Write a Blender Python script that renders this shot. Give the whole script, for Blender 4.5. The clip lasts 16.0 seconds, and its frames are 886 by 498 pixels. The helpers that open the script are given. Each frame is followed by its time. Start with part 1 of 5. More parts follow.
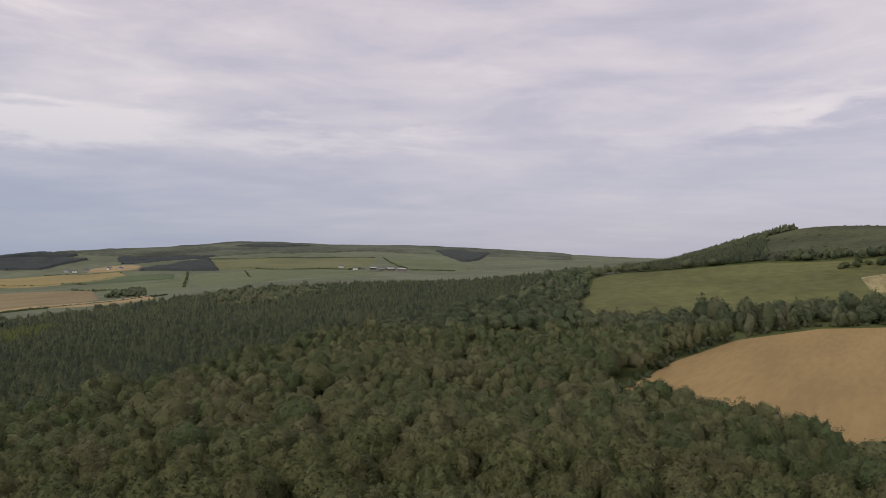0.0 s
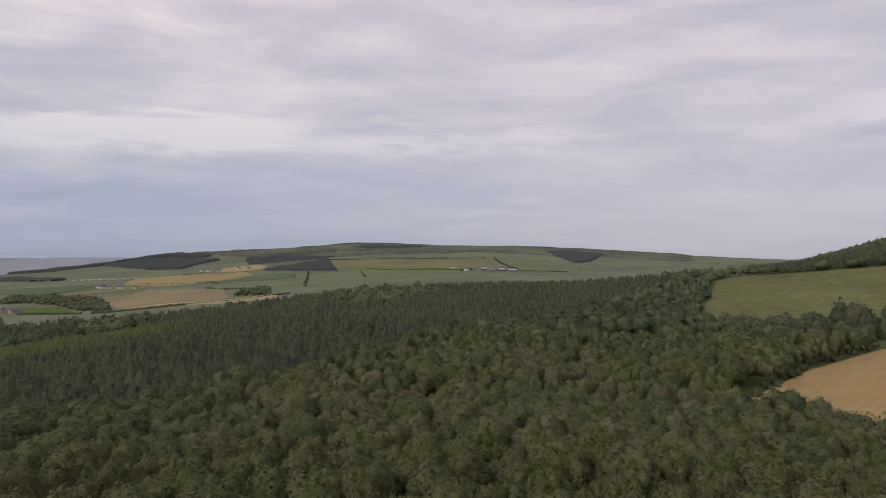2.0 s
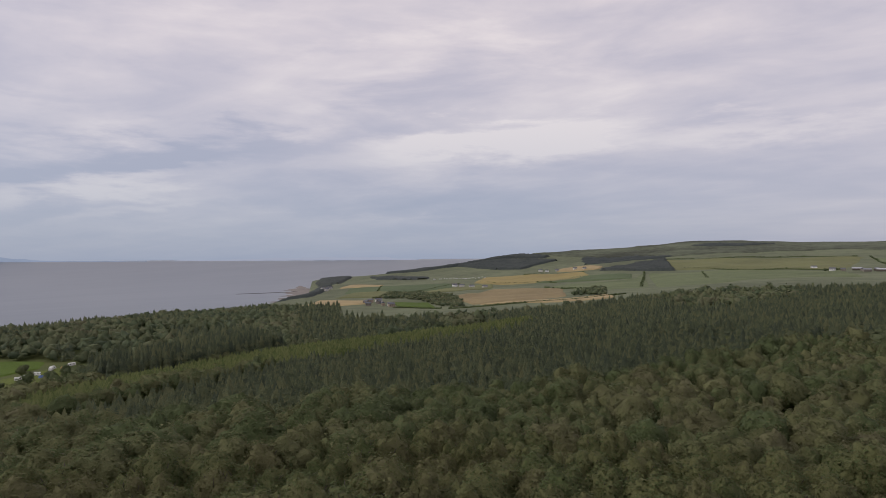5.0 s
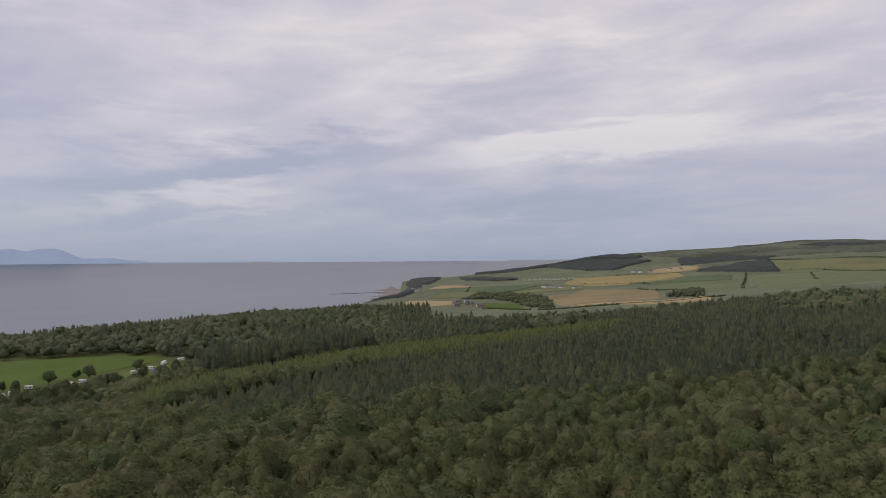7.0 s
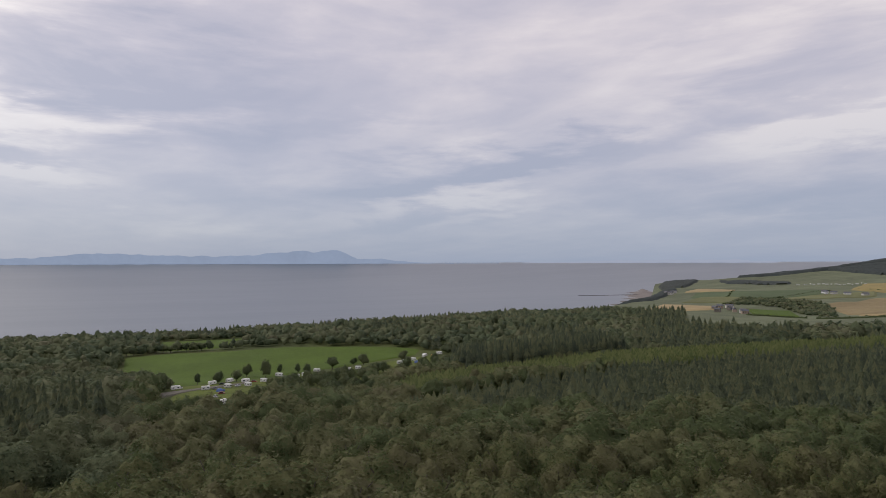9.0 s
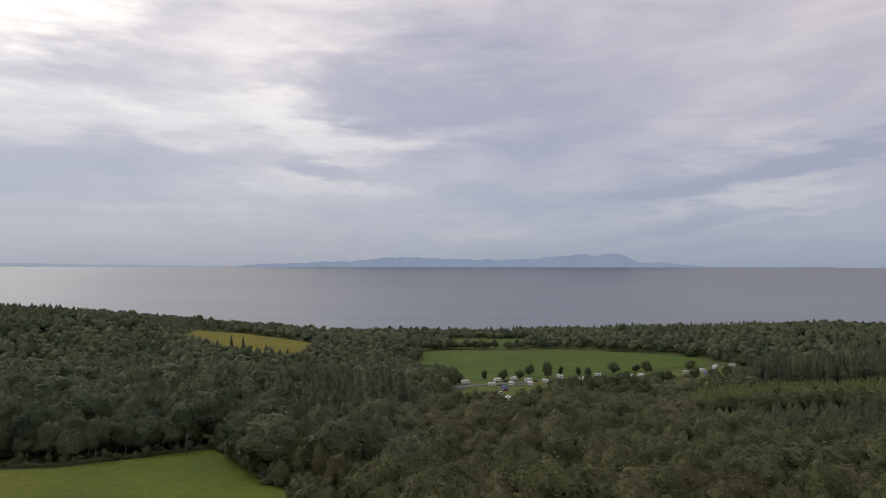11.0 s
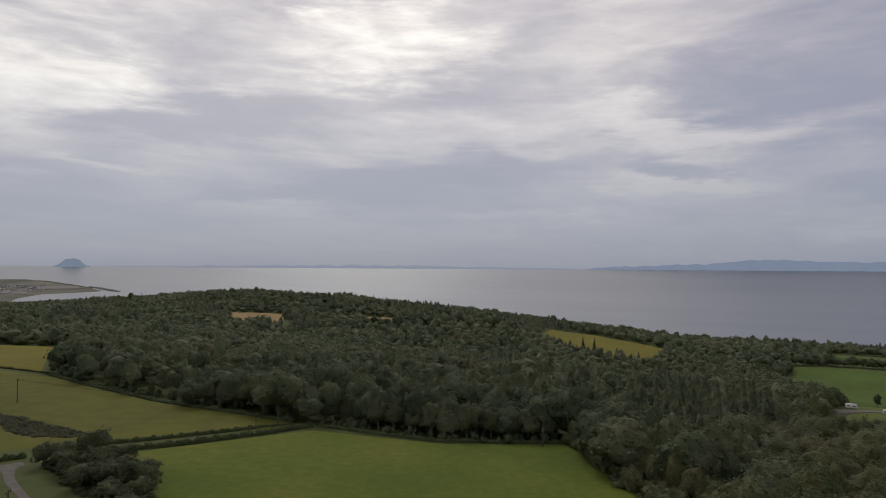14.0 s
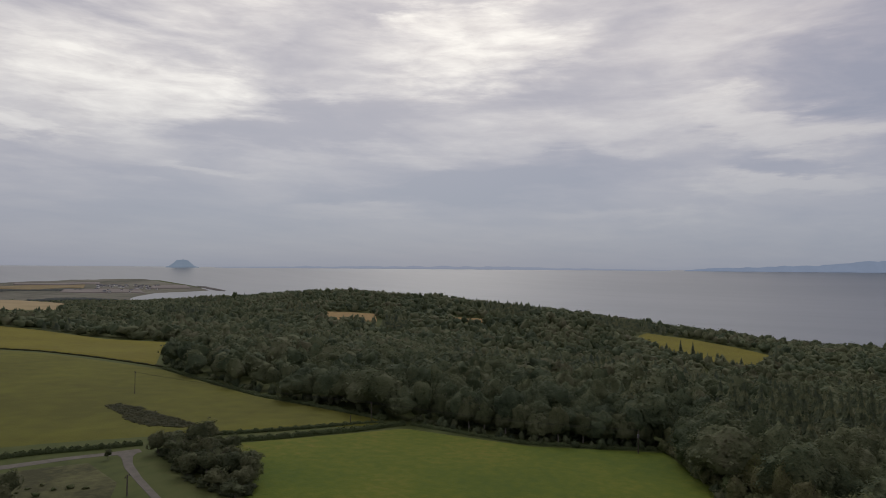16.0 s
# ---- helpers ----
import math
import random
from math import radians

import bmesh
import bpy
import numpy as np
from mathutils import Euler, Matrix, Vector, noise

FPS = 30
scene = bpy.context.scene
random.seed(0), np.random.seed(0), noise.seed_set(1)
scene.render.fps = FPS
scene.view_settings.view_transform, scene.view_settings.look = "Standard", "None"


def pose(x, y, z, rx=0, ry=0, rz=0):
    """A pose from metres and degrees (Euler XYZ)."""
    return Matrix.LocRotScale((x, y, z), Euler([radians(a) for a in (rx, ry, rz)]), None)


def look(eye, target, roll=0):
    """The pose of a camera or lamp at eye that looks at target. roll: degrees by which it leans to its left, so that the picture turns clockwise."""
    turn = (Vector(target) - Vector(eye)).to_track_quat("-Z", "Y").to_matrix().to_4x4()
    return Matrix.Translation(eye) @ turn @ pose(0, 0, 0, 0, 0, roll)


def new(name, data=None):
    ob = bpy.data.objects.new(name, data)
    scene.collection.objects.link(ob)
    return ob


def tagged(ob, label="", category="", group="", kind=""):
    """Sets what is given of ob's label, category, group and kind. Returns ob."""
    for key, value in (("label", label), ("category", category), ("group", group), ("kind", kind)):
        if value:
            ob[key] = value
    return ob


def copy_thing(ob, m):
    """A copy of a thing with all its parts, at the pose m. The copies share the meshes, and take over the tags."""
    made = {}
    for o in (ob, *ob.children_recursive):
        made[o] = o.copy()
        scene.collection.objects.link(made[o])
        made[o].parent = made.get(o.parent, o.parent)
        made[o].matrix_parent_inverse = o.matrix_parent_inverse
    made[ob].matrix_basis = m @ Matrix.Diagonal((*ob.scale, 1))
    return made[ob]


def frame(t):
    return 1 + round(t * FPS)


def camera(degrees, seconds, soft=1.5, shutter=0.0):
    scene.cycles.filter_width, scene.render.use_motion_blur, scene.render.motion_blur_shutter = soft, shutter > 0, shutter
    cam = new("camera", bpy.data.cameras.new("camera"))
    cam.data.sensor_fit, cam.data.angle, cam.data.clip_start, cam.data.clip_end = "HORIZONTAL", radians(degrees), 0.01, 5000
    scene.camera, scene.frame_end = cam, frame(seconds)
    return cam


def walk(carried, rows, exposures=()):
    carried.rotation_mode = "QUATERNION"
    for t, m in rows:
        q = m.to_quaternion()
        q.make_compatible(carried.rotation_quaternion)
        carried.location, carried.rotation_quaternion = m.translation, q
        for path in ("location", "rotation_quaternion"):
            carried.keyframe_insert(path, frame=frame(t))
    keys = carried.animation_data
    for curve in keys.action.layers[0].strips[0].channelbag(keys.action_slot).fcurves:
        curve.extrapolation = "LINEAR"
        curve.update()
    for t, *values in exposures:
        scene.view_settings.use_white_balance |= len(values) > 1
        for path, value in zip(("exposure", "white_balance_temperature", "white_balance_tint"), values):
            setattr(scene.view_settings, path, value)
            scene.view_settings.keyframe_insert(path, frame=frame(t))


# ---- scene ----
# ---- camera: a drone that hovers and turns from the hills to the sea ----
cam = camera(67.5, 16.0, soft=0.75)
PATH = [   # seconds, yaw, pitch, roll
    (0.0, -0.00, 0.79, -0.13),
    (0.5, 4.24, 0.76, -0.15),
    (1.0, 6.37, 0.79, -0.19),
    (1.5, 8.44, 0.81, -0.21),
    (2.0, 9.57, 0.83, -0.20),
    (2.5, 10.23, 0.82, -0.18),
    (3.0, 10.82, 0.81, -0.11),
    (3.5, 15.15, 0.78, -0.00),
    (4.0, 23.63, 0.76, 0.07),
    (4.5, 32.44, 0.80, 0.21),
    (7.0, 45.60, 0.98, 0.42),
    (7.5, 50.44, 1.00, 0.46),
    (8.0, 55.92, 1.04, 0.39),
    (10.5, 84.15, 1.43, -0.05),
    (11.0, 90.67, 1.50, -0.08),
    (11.5, 97.80, 1.54, -0.20),
    (12.0, 105.03, 1.60, -0.20),
    (12.5, 111.84, 1.58, -0.32),
    (13.0, 113.54, 1.62, -0.35),
    (13.5, 115.86, 1.64, -0.36),
    (14.0, 120.23, 1.65, -0.33),
    (14.5, 125.45, 1.61, -0.40),
    (15.0, 127.38, 1.63, -0.45),
    (15.5, 127.85, 1.71, -0.50),
    (16.0, 128.00, 1.69, -0.42),
]
walk(cam, [(t, pose(0, 0, 150, 90 + p, r, w)) for t, w, p, r in PATH],
     [(0, 0.33, 6600, 12), (8.0, 0.33, 6550, 11), (11.0, 0.2, 6500, 10), (12.0, 0.07, 6500, 10), (13.5, -0.04, 6500, 10), (14.5, -0.18, 6500, 10), (16.0, -0.2, 6500, 10)])


# ---- world, sun ----
CLOUD_X, CLOUD_Y = 0.6, 2.2   # where the cloud streets lie
SUN_AZ, SUN_EL = 128, 40     # degrees, counter-clockwise from north (+y)


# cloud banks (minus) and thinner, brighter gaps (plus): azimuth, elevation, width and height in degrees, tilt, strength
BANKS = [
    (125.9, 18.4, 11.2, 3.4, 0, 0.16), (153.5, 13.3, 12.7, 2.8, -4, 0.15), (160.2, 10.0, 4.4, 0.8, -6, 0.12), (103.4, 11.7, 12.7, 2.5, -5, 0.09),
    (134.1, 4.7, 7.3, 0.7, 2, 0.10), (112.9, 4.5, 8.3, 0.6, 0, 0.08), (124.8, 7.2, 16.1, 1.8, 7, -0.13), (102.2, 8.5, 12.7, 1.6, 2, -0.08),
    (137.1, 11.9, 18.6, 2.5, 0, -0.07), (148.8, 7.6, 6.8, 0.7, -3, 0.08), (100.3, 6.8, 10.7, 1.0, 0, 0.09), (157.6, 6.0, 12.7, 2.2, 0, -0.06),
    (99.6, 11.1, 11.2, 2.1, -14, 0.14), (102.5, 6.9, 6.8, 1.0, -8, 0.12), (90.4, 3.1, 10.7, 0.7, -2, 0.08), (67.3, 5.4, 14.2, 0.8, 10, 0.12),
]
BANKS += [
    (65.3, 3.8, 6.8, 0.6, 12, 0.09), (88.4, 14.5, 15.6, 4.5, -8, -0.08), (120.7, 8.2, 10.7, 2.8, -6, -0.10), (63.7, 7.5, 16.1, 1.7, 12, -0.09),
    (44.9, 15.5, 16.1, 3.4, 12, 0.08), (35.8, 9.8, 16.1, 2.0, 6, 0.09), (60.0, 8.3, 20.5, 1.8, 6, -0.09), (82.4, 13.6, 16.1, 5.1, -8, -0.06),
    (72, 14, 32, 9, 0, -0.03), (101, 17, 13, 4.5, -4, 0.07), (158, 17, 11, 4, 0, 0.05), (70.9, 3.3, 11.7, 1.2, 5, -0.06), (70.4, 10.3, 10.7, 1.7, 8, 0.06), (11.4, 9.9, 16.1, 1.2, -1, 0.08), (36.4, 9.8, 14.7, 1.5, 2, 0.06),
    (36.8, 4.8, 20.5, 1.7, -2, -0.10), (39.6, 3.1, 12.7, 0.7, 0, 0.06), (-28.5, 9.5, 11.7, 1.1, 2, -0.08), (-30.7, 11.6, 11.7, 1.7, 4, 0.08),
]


def link_chain(tree, *pairs):
    for a, b in pairs:
        tree.links.new(a, b)


def make_world():
    w = bpy.data.worlds.new("overcast_sky")
    scene.world = w
    w.use_nodes = True
    nt = w.node_tree
    nt.nodes.clear()
    N, L = nt.nodes.new, nt.links.new

    def math_node(op, a, b=None, clamp=False):
        m = N("ShaderNodeMath")
        m.operation, m.use_clamp = op, clamp
        for i, v in enumerate((a, b)):
            if v is None:
                continue
            if isinstance(v, (int, float)):
                m.inputs[i].default_value = v
            else:
                L(v, m.inputs[i])
        return m.outputs[0]

    def ramp(fac, stops):
        r = N("ShaderNodeValToRGB")
        els = r.color_ramp.elements
        els[0].position, els[0].color = stops[0][0], (*stops[0][1], 1)
        els[1].position, els[1].color = stops[-1][0], (*stops[-1][1], 1)
        for p, c in stops[1:-1]:
            e = els.new(p)
            e.color = (*c, 1)
        L(fac, r.inputs[0])
        return r.outputs[0]

    def mix(fac, a, b, kind="MIX"):
        m = N("ShaderNodeMix")
        m.data_type, m.blend_type = "RGBA", kind
        for sock, v in ((m.inputs[0], fac), (m.inputs[6], a), (m.inputs[7], b)):
            if isinstance(v, (int, float)):
                sock.default_value = v
            elif isinstance(v, tuple):
                sock.default_value = (*v, 1)
            else:
                L(v, sock)
        return m.outputs[2]

    def noise_tex(vec, scale, detail, rough=0.55, warp=0.0):
        n = N("ShaderNodeTexNoise")
        n.inputs["Scale"].default_value, n.inputs["Detail"].default_value = scale, detail
        n.inputs["Roughness"].default_value, n.inputs["Distortion"].default_value = rough, warp
        L(vec, n.inputs["Vector"])
        return n.outputs["Fac"]

    coord = N("ShaderNodeTexCoord")
    sep = N("ShaderNodeSeparateXYZ")
    L(coord.outputs["Generated"], sep.inputs[0])
    up = math_node("MAXIMUM", sep.outputs[2], 0.0)
    deck = math_node("ADD", up, 0.11)
    comb = N("ShaderNodeCombineXYZ")
    L(math_node("DIVIDE", sep.outputs[0], deck), comb.inputs[0])
    L(math_node("DIVIDE", sep.outputs[1], deck), comb.inputs[1])
    # long cloud streets that run west, out over the sea
    turn = N("ShaderNodeMapping")
    turn.inputs["Location"].default_value = (CLOUD_X, CLOUD_Y, 0)
    turn.inputs["Rotation"].default_value = (0, 0, radians(6))
    turn.inputs["Scale"].default_value = (0.62, 1.0, 1.0)
    L(comb.outputs[0], turn.inputs[0])
    big = noise_tex(turn.outputs[0], 0.8, 4, 0.5, 0.3)
    fine = noise_tex(turn.outputs[0], 2.4, 5, 0.55, 0.5)
    # azimuth and elevation in degrees; low flat puffs along them
    az = math_node("MULTIPLY", math_node("ARCTAN2", math_node("MULTIPLY", sep.outputs[0], -1.0), sep.outputs[1]), 180 / math.pi)
    el = math_node("MULTIPLY", math_node("ARCSINE", sep.outputs[2]), 180 / math.pi)
    flat = N("ShaderNodeCombineXYZ")
    L(math_node("MULTIPLY", az, 0.055), flat.inputs[0])
    L(math_node("MULTIPLY", el, 0.24), flat.inputs[1])
    puff = noise_tex(flat.outputs[0], 1.0, 6, 0.56, 0.35)
    wisp = noise_tex(flat.outputs[0], 2.1, 5, 0.6, 0.2)
    cover = math_node("ADD", math_node("MULTIPLY", big, 0.32), math_node("ADD", math_node("MULTIPLY", fine, 0.20), math_node("MULTIPLY", puff, 0.48)))
    spot = N("ShaderNodeCombineXYZ")
    L(math_node("ADD", az, math_node("MULTIPLY", math_node("SUBTRACT", puff, 0.5), 30.0)), spot.inputs[0])
    L(math_node("ADD", el, math_node("MULTIPLY", math_node("SUBTRACT", wisp, 0.5), math_node("MULTIPLY", math_node("ADD", up, 0.06), 30.0))), spot.inputs[1])
    mottle = noise_tex(flat.outputs[0], 3.4, 5, 0.6, 0.3)
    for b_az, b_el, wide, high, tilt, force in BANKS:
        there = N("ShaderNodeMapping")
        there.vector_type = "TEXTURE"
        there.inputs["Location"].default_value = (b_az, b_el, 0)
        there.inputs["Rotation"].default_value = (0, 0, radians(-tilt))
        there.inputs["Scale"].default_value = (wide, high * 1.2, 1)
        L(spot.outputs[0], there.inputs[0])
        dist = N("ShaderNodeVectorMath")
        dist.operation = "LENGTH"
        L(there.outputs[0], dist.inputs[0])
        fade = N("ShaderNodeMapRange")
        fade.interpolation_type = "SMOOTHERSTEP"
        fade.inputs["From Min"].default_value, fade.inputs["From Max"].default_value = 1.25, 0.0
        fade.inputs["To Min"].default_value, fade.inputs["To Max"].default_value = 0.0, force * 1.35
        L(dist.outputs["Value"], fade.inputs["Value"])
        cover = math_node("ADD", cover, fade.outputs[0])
    clouds = ramp(cover, [(0.30, (0.368, 0.364, 0.442)), (0.44, (0.470, 0.444, 0.504)), (0.54, (0.582, 0.535, 0.566)), (0.67, (0.745, 0.682, 0.668))])
    # thinner cloud round the hidden sun
    a, e = radians(SUN_AZ + 16), radians(26)
    dot = N("ShaderNodeVectorMath")
    dot.operation = "DOT_PRODUCT"
    L(coord.outputs["Generated"], dot.inputs[0])
    dot.inputs[1].default_value = (-math.sin(a) * math.cos(e), math.cos(a) * math.cos(e), math.sin(e))
    near_sun = math_node("POWER", math_node("MAXIMUM", dot.outputs["Value"], 0.0), 4.5)
    thin = math_node("MULTIPLY", near_sun, math_node("MULTIPLY", math_node("SUBTRACT", cover, 0.42, True), 5.0), True)
    thin = math_node("MULTIPLY", thin, math_node("ADD", 0.25, math_node("MULTIPLY", math_node("SUBTRACT", mottle, 0.32, True), 2.4)), True)
    thin = math_node("MULTIPLY", thin, math_node("MULTIPLY", math_node("SUBTRACT", up, 0.07, True), 6.0, True))
    clouds = mix(math_node("MULTIPLY", near_sun, 0.3), clouds, (0.92, 0.87, 0.82))
    clouds = mix(math_node("MULTIPLY", thin, 0.9), clouds, (1.28, 1.22, 1.12))
    haze = math_node("POWER", math_node("SUBTRACT", 1.0, math_node("MULTIPLY", up, 2.25, True)), 2.1)
    # bluer air over the sea, paler inland
    seaward = math_node("SUBTRACT", 0.2, math_node("MULTIPLY", sep.outputs[0], 1.6), True)
    air = mix(seaward, (0.330, 0.338, 0.420), (0.222, 0.280, 0.388))
    clouds = mix(math_node("MULTIPLY", haze, 0.90), clouds, air)
    sky = N("ShaderNodeTexSky")
    sky.sky_type, sky.sun_disc = "NISHITA", False
    sky.sun_elevation, sky.sun_rotation = radians(SUN_EL), radians(-SUN_AZ)
    dim = mix(1.0, sky.outputs[0], (0.09, 0.09, 0.09), "MULTIPLY")
    bg = N("ShaderNodeBackground")
    L(mix(0.9, dim, clouds), bg.inputs[0])
    bg.inputs[1].default_value = 1.0
    out = N("ShaderNodeOutputWorld")
    L(bg.outputs[0], out.inputs[0])


make_world()
sun = new("sun", bpy.data.lights.new("sun", "SUN"))
sun.data.energy, sun.data.angle, sun.data.color = 0.8, radians(20), (1.0, 0.95, 0.88)
_a, _e = radians(SUN_AZ), radians(SUN_EL)
sun.matrix_world = look((-math.sin(_a) * 100, math.cos(_a) * 100, 100 * math.tan(_e) + 200), (0, 0, 200))

# ---- materials ----
def material(name, stops, scale=0.1, detail=6.0, fine=None, rough=0.85, bump=0.0, bump_scale=None, island=0.0, objvar=0.0, metal=0.0, stretch=None, gain=1.0, tone=0.0):
    """A noise-coloured surface: stops of (position, colour) over noise of that scale (per metre), broken by finer noise."""
    m = bpy.data.materials.new(name)
    m.use_nodes = True
    nt = m.node_tree
    N, L = nt.nodes.new, nt.links.new
    bs = nt.nodes["Principled BSDF"]
    bs.inputs["Roughness"].default_value, bs.inputs["Metallic"].default_value = rough, metal
    bs.inputs["Specular IOR Level"].default_value = 0.2
    geo = N("ShaderNodeNewGeometry")
    vec = geo.outputs["Position"]
    if stretch:
        mp = N("ShaderNodeMapping")
        mp.vector_type = "TEXTURE"
        mp.inputs["Rotation"].default_value = (0, 0, radians(stretch[0]))
        mp.inputs["Scale"].default_value = (stretch[1], 1, 1)
        L(vec, mp.inputs[0])
        vec = mp.outputs[0]

    def noise_fac(s, d):
        n = N("ShaderNodeTexNoise")
        n.inputs["Scale"].default_value, n.inputs["Detail"].default_value = s, d
        L(vec, n.inputs["Vector"])
        return n.outputs["Fac"]

    def calc(op, a, b):
        c = N("ShaderNodeMath")
        c.operation = op
        for i, v in enumerate((a, b)):
            if isinstance(v, (int, float)):
                c.inputs[i].default_value = v
            else:
                L(v, c.inputs[i])
        return c.outputs[0]

    fac = noise_fac(scale, detail)
    if fine:
        fac = calc("ADD", calc("MULTIPLY", fac, 0.6), calc("MULTIPLY", noise_fac(fine, 3), 0.4))
    if gain != 1.0:
        fac = calc("ADD", calc("MULTIPLY", calc("SUBTRACT", fac, 0.5), gain), 0.5)
    if island:
        fac = calc("ADD", fac, calc("MULTIPLY", calc("SUBTRACT", geo.outputs["Random Per Island"], 0.5), island))
    if tone:
        own = N("ShaderNodeAttribute")
        own.attribute_name = "tone"
        fac = calc("ADD", fac, calc("MULTIPLY", calc("SUBTRACT", own.outputs["Fac"], 0.5), tone))
    if objvar:
        oi = N("ShaderNodeObjectInfo")
        fac = calc("ADD", fac, calc("MULTIPLY", calc("SUBTRACT", oi.outputs["Random"], 0.5), objvar))
    r = N("ShaderNodeValToRGB")
    els = r.color_ramp.elements
    els[0].position, els[0].color = stops[0][0], (*stops[0][1], 1)
    els[1].position, els[1].color = stops[-1][0], (*stops[-1][1], 1)
    for p, c in stops[1:-1]:
        els.new(p).color = (*c, 1)
    L(fac, r.inputs[0])
    L(r.outputs[0], bs.inputs["Base Color"])
    if bump:
        b = N("ShaderNodeBump")
        b.inputs["Strength"].default_value, b.inputs["Distance"].default_value = bump, 0.6
        L(noise_fac(bump_scale or scale * 8, 4), b.inputs["Height"])
        L(b.outputs[0], bs.inputs["Normal"])
    return m


def foliage(name, stops, objvar=0.0, scale=0.09, tone=0.0, spray=0.42):
    """Leaves: mottled, each tree of its own tone, and partly lit through from behind."""
    m = material(name, stops, scale=scale, detail=3, fine=1.3, rough=0.8, island=spray, objvar=objvar, bump=1.0, bump_scale=1.9, gain=1.3, tone=tone)
    nt = m.node_tree
    thin, both = nt.nodes.new("ShaderNodeBsdfTranslucent"), nt.nodes.new("ShaderNodeMixShader")
    both.inputs[0].default_value = 0.3
    nt.links.new(nt.nodes["Color Ramp"].outputs[0], thin.inputs["Color"])
    nt.links.new(nt.nodes["Principled BSDF"].outputs[0], both.inputs[1])
    nt.links.new(thin.outputs[0], both.inputs[2])
    nt.links.new(both.outputs[0], nt.nodes["Material Output"].inputs["Surface"])
    return m


M_LEAF = foliage("broad_leaves", [(0.12, (0.096, 0.118, 0.048)), (0.34, (0.106, 0.140, 0.052)), (0.50, (0.137, 0.148, 0.063)), (0.68, (0.160, 0.168, 0.070)), (0.88, (0.154, 0.150, 0.072))], objvar=0.5)
M_THICKET = foliage("thicket_leaves", [(0.2, (0.064, 0.080, 0.040)), (0.5, (0.106, 0.124, 0.059)), (0.8, (0.156, 0.164, 0.085))], objvar=0.4, spray=0.25)
M_LEAF_CAMP = foliage("park_leaves", [(0.15, (0.060, 0.084, 0.040)), (0.45, (0.090, 0.120, 0.054)), (0.75, (0.130, 0.150, 0.068))], objvar=0.4, spray=0.25)
M_PALEBARK = material("pale_bark", [(0.3, (0.16, 0.15, 0.12)), (0.7, (0.32, 0.30, 0.26))], scale=1.5, fine=9, rough=0.9)
M_WILLOW = foliage("willow_leaves", [(0.2, (0.068, 0.090, 0.042)), (0.5, (0.108, 0.130, 0.062)), (0.8, (0.143, 0.156, 0.081))], objvar=0.3)
M_LEAF_FAR = foliage("wood_leaves", [(0.12, (0.098, 0.124, 0.054)), (0.34, (0.111, 0.147, 0.060)), (0.50, (0.146, 0.158, 0.072)), (0.68, (0.173, 0.181, 0.082)), (0.88, (0.168, 0.163, 0.086))], tone=0.75, spray=0.36)
# Darker, bluer variant of wood_leaves for the seaward woods, some haze painted in.
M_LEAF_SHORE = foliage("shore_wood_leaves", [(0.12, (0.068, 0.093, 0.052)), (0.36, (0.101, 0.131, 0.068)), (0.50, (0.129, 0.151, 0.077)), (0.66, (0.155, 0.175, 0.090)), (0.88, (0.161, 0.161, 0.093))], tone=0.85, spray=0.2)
M_NEEDLE = foliage("spruce_needles", [(0.2, (0.070, 0.092, 0.061)), (0.45, (0.114, 0.140, 0.079)), (0.6, (0.148, 0.170, 0.090)), (0.8, (0.182, 0.193, 0.097))], scale=0.16, tone=0.35)
# Conifer needles greyed and blued, so distance haze sits in the colour.
M_FARWOOD = foliage("haze_tinted_conifers", [(0.2, (0.056, 0.070, 0.068)), (0.5, (0.074, 0.088, 0.084)), (0.8, (0.091, 0.102, 0.092))], scale=0.02)
M_YOUNG = foliage("young_larch_needles", [(0.25, (0.108, 0.145, 0.049)), (0.5, (0.162, 0.200, 0.066)), (0.75, (0.210, 0.229, 0.088))], scale=0.1)
M_GORSE = foliage("gorse", [(0.25, (0.055, 0.062, 0.031)), (0.5, (0.079, 0.084, 0.041)), (0.8, (0.103, 0.101, 0.050))], scale=0.2)
M_BARK = material("bark", [(0.3, (0.06, 0.05, 0.04)), (0.7, (0.16, 0.14, 0.12))], scale=1.5, fine=9, rough=0.9)
M_GROUND = material("grass_and_soil", [(0.3, (0.036, 0.048, 0.015)), (0.5, (0.068, 0.085, 0.023)), (0.7, (0.095, 0.100, 0.034))], scale=0.012, fine=0.2, rough=0.95)


def field_mat(name, base, vary=0.16, scale=0.02, fine=0.5, stretch=None, bump=0.3):
    d = tuple(c * (1 - vary) for c in base)
    l = tuple(min(1, c * (1 + vary)) for c in base)
    return material(name, [(0.32, d), (0.5, base), (0.68, l)], scale=scale, fine=fine, rough=0.95, stretch=stretch, bump=bump, bump_scale=1.5, gain=1.5)


M_STUBBLE = field_mat("stubble", (0.292, 0.204, 0.086), 0.12, 0.05, 0.35, (56, 6))
M_PASTURE = material("pasture", [(0.3, (0.065, 0.099, 0.009)), (0.5, (0.089, 0.118, 0.009)), (0.62, (0.117, 0.132, 0.013)), (0.75, (0.158, 0.140, 0.028))], scale=0.018, fine=0.35, rough=0.95, bump=0.3, bump_scale=1.5, gain=1.4)
M_OLIVE = field_mat("dry_pasture", (0.101, 0.103, 0.013), 0.2, 0.012, 0.12)
M_YELLOW = field_mat("yellow_crop", (0.146, 0.132, 0.012), 0.14, 0.02, 0.2)
M_TAN = field_mat("pale_stubble", (0.31, 0.245, 0.13), 0.12)
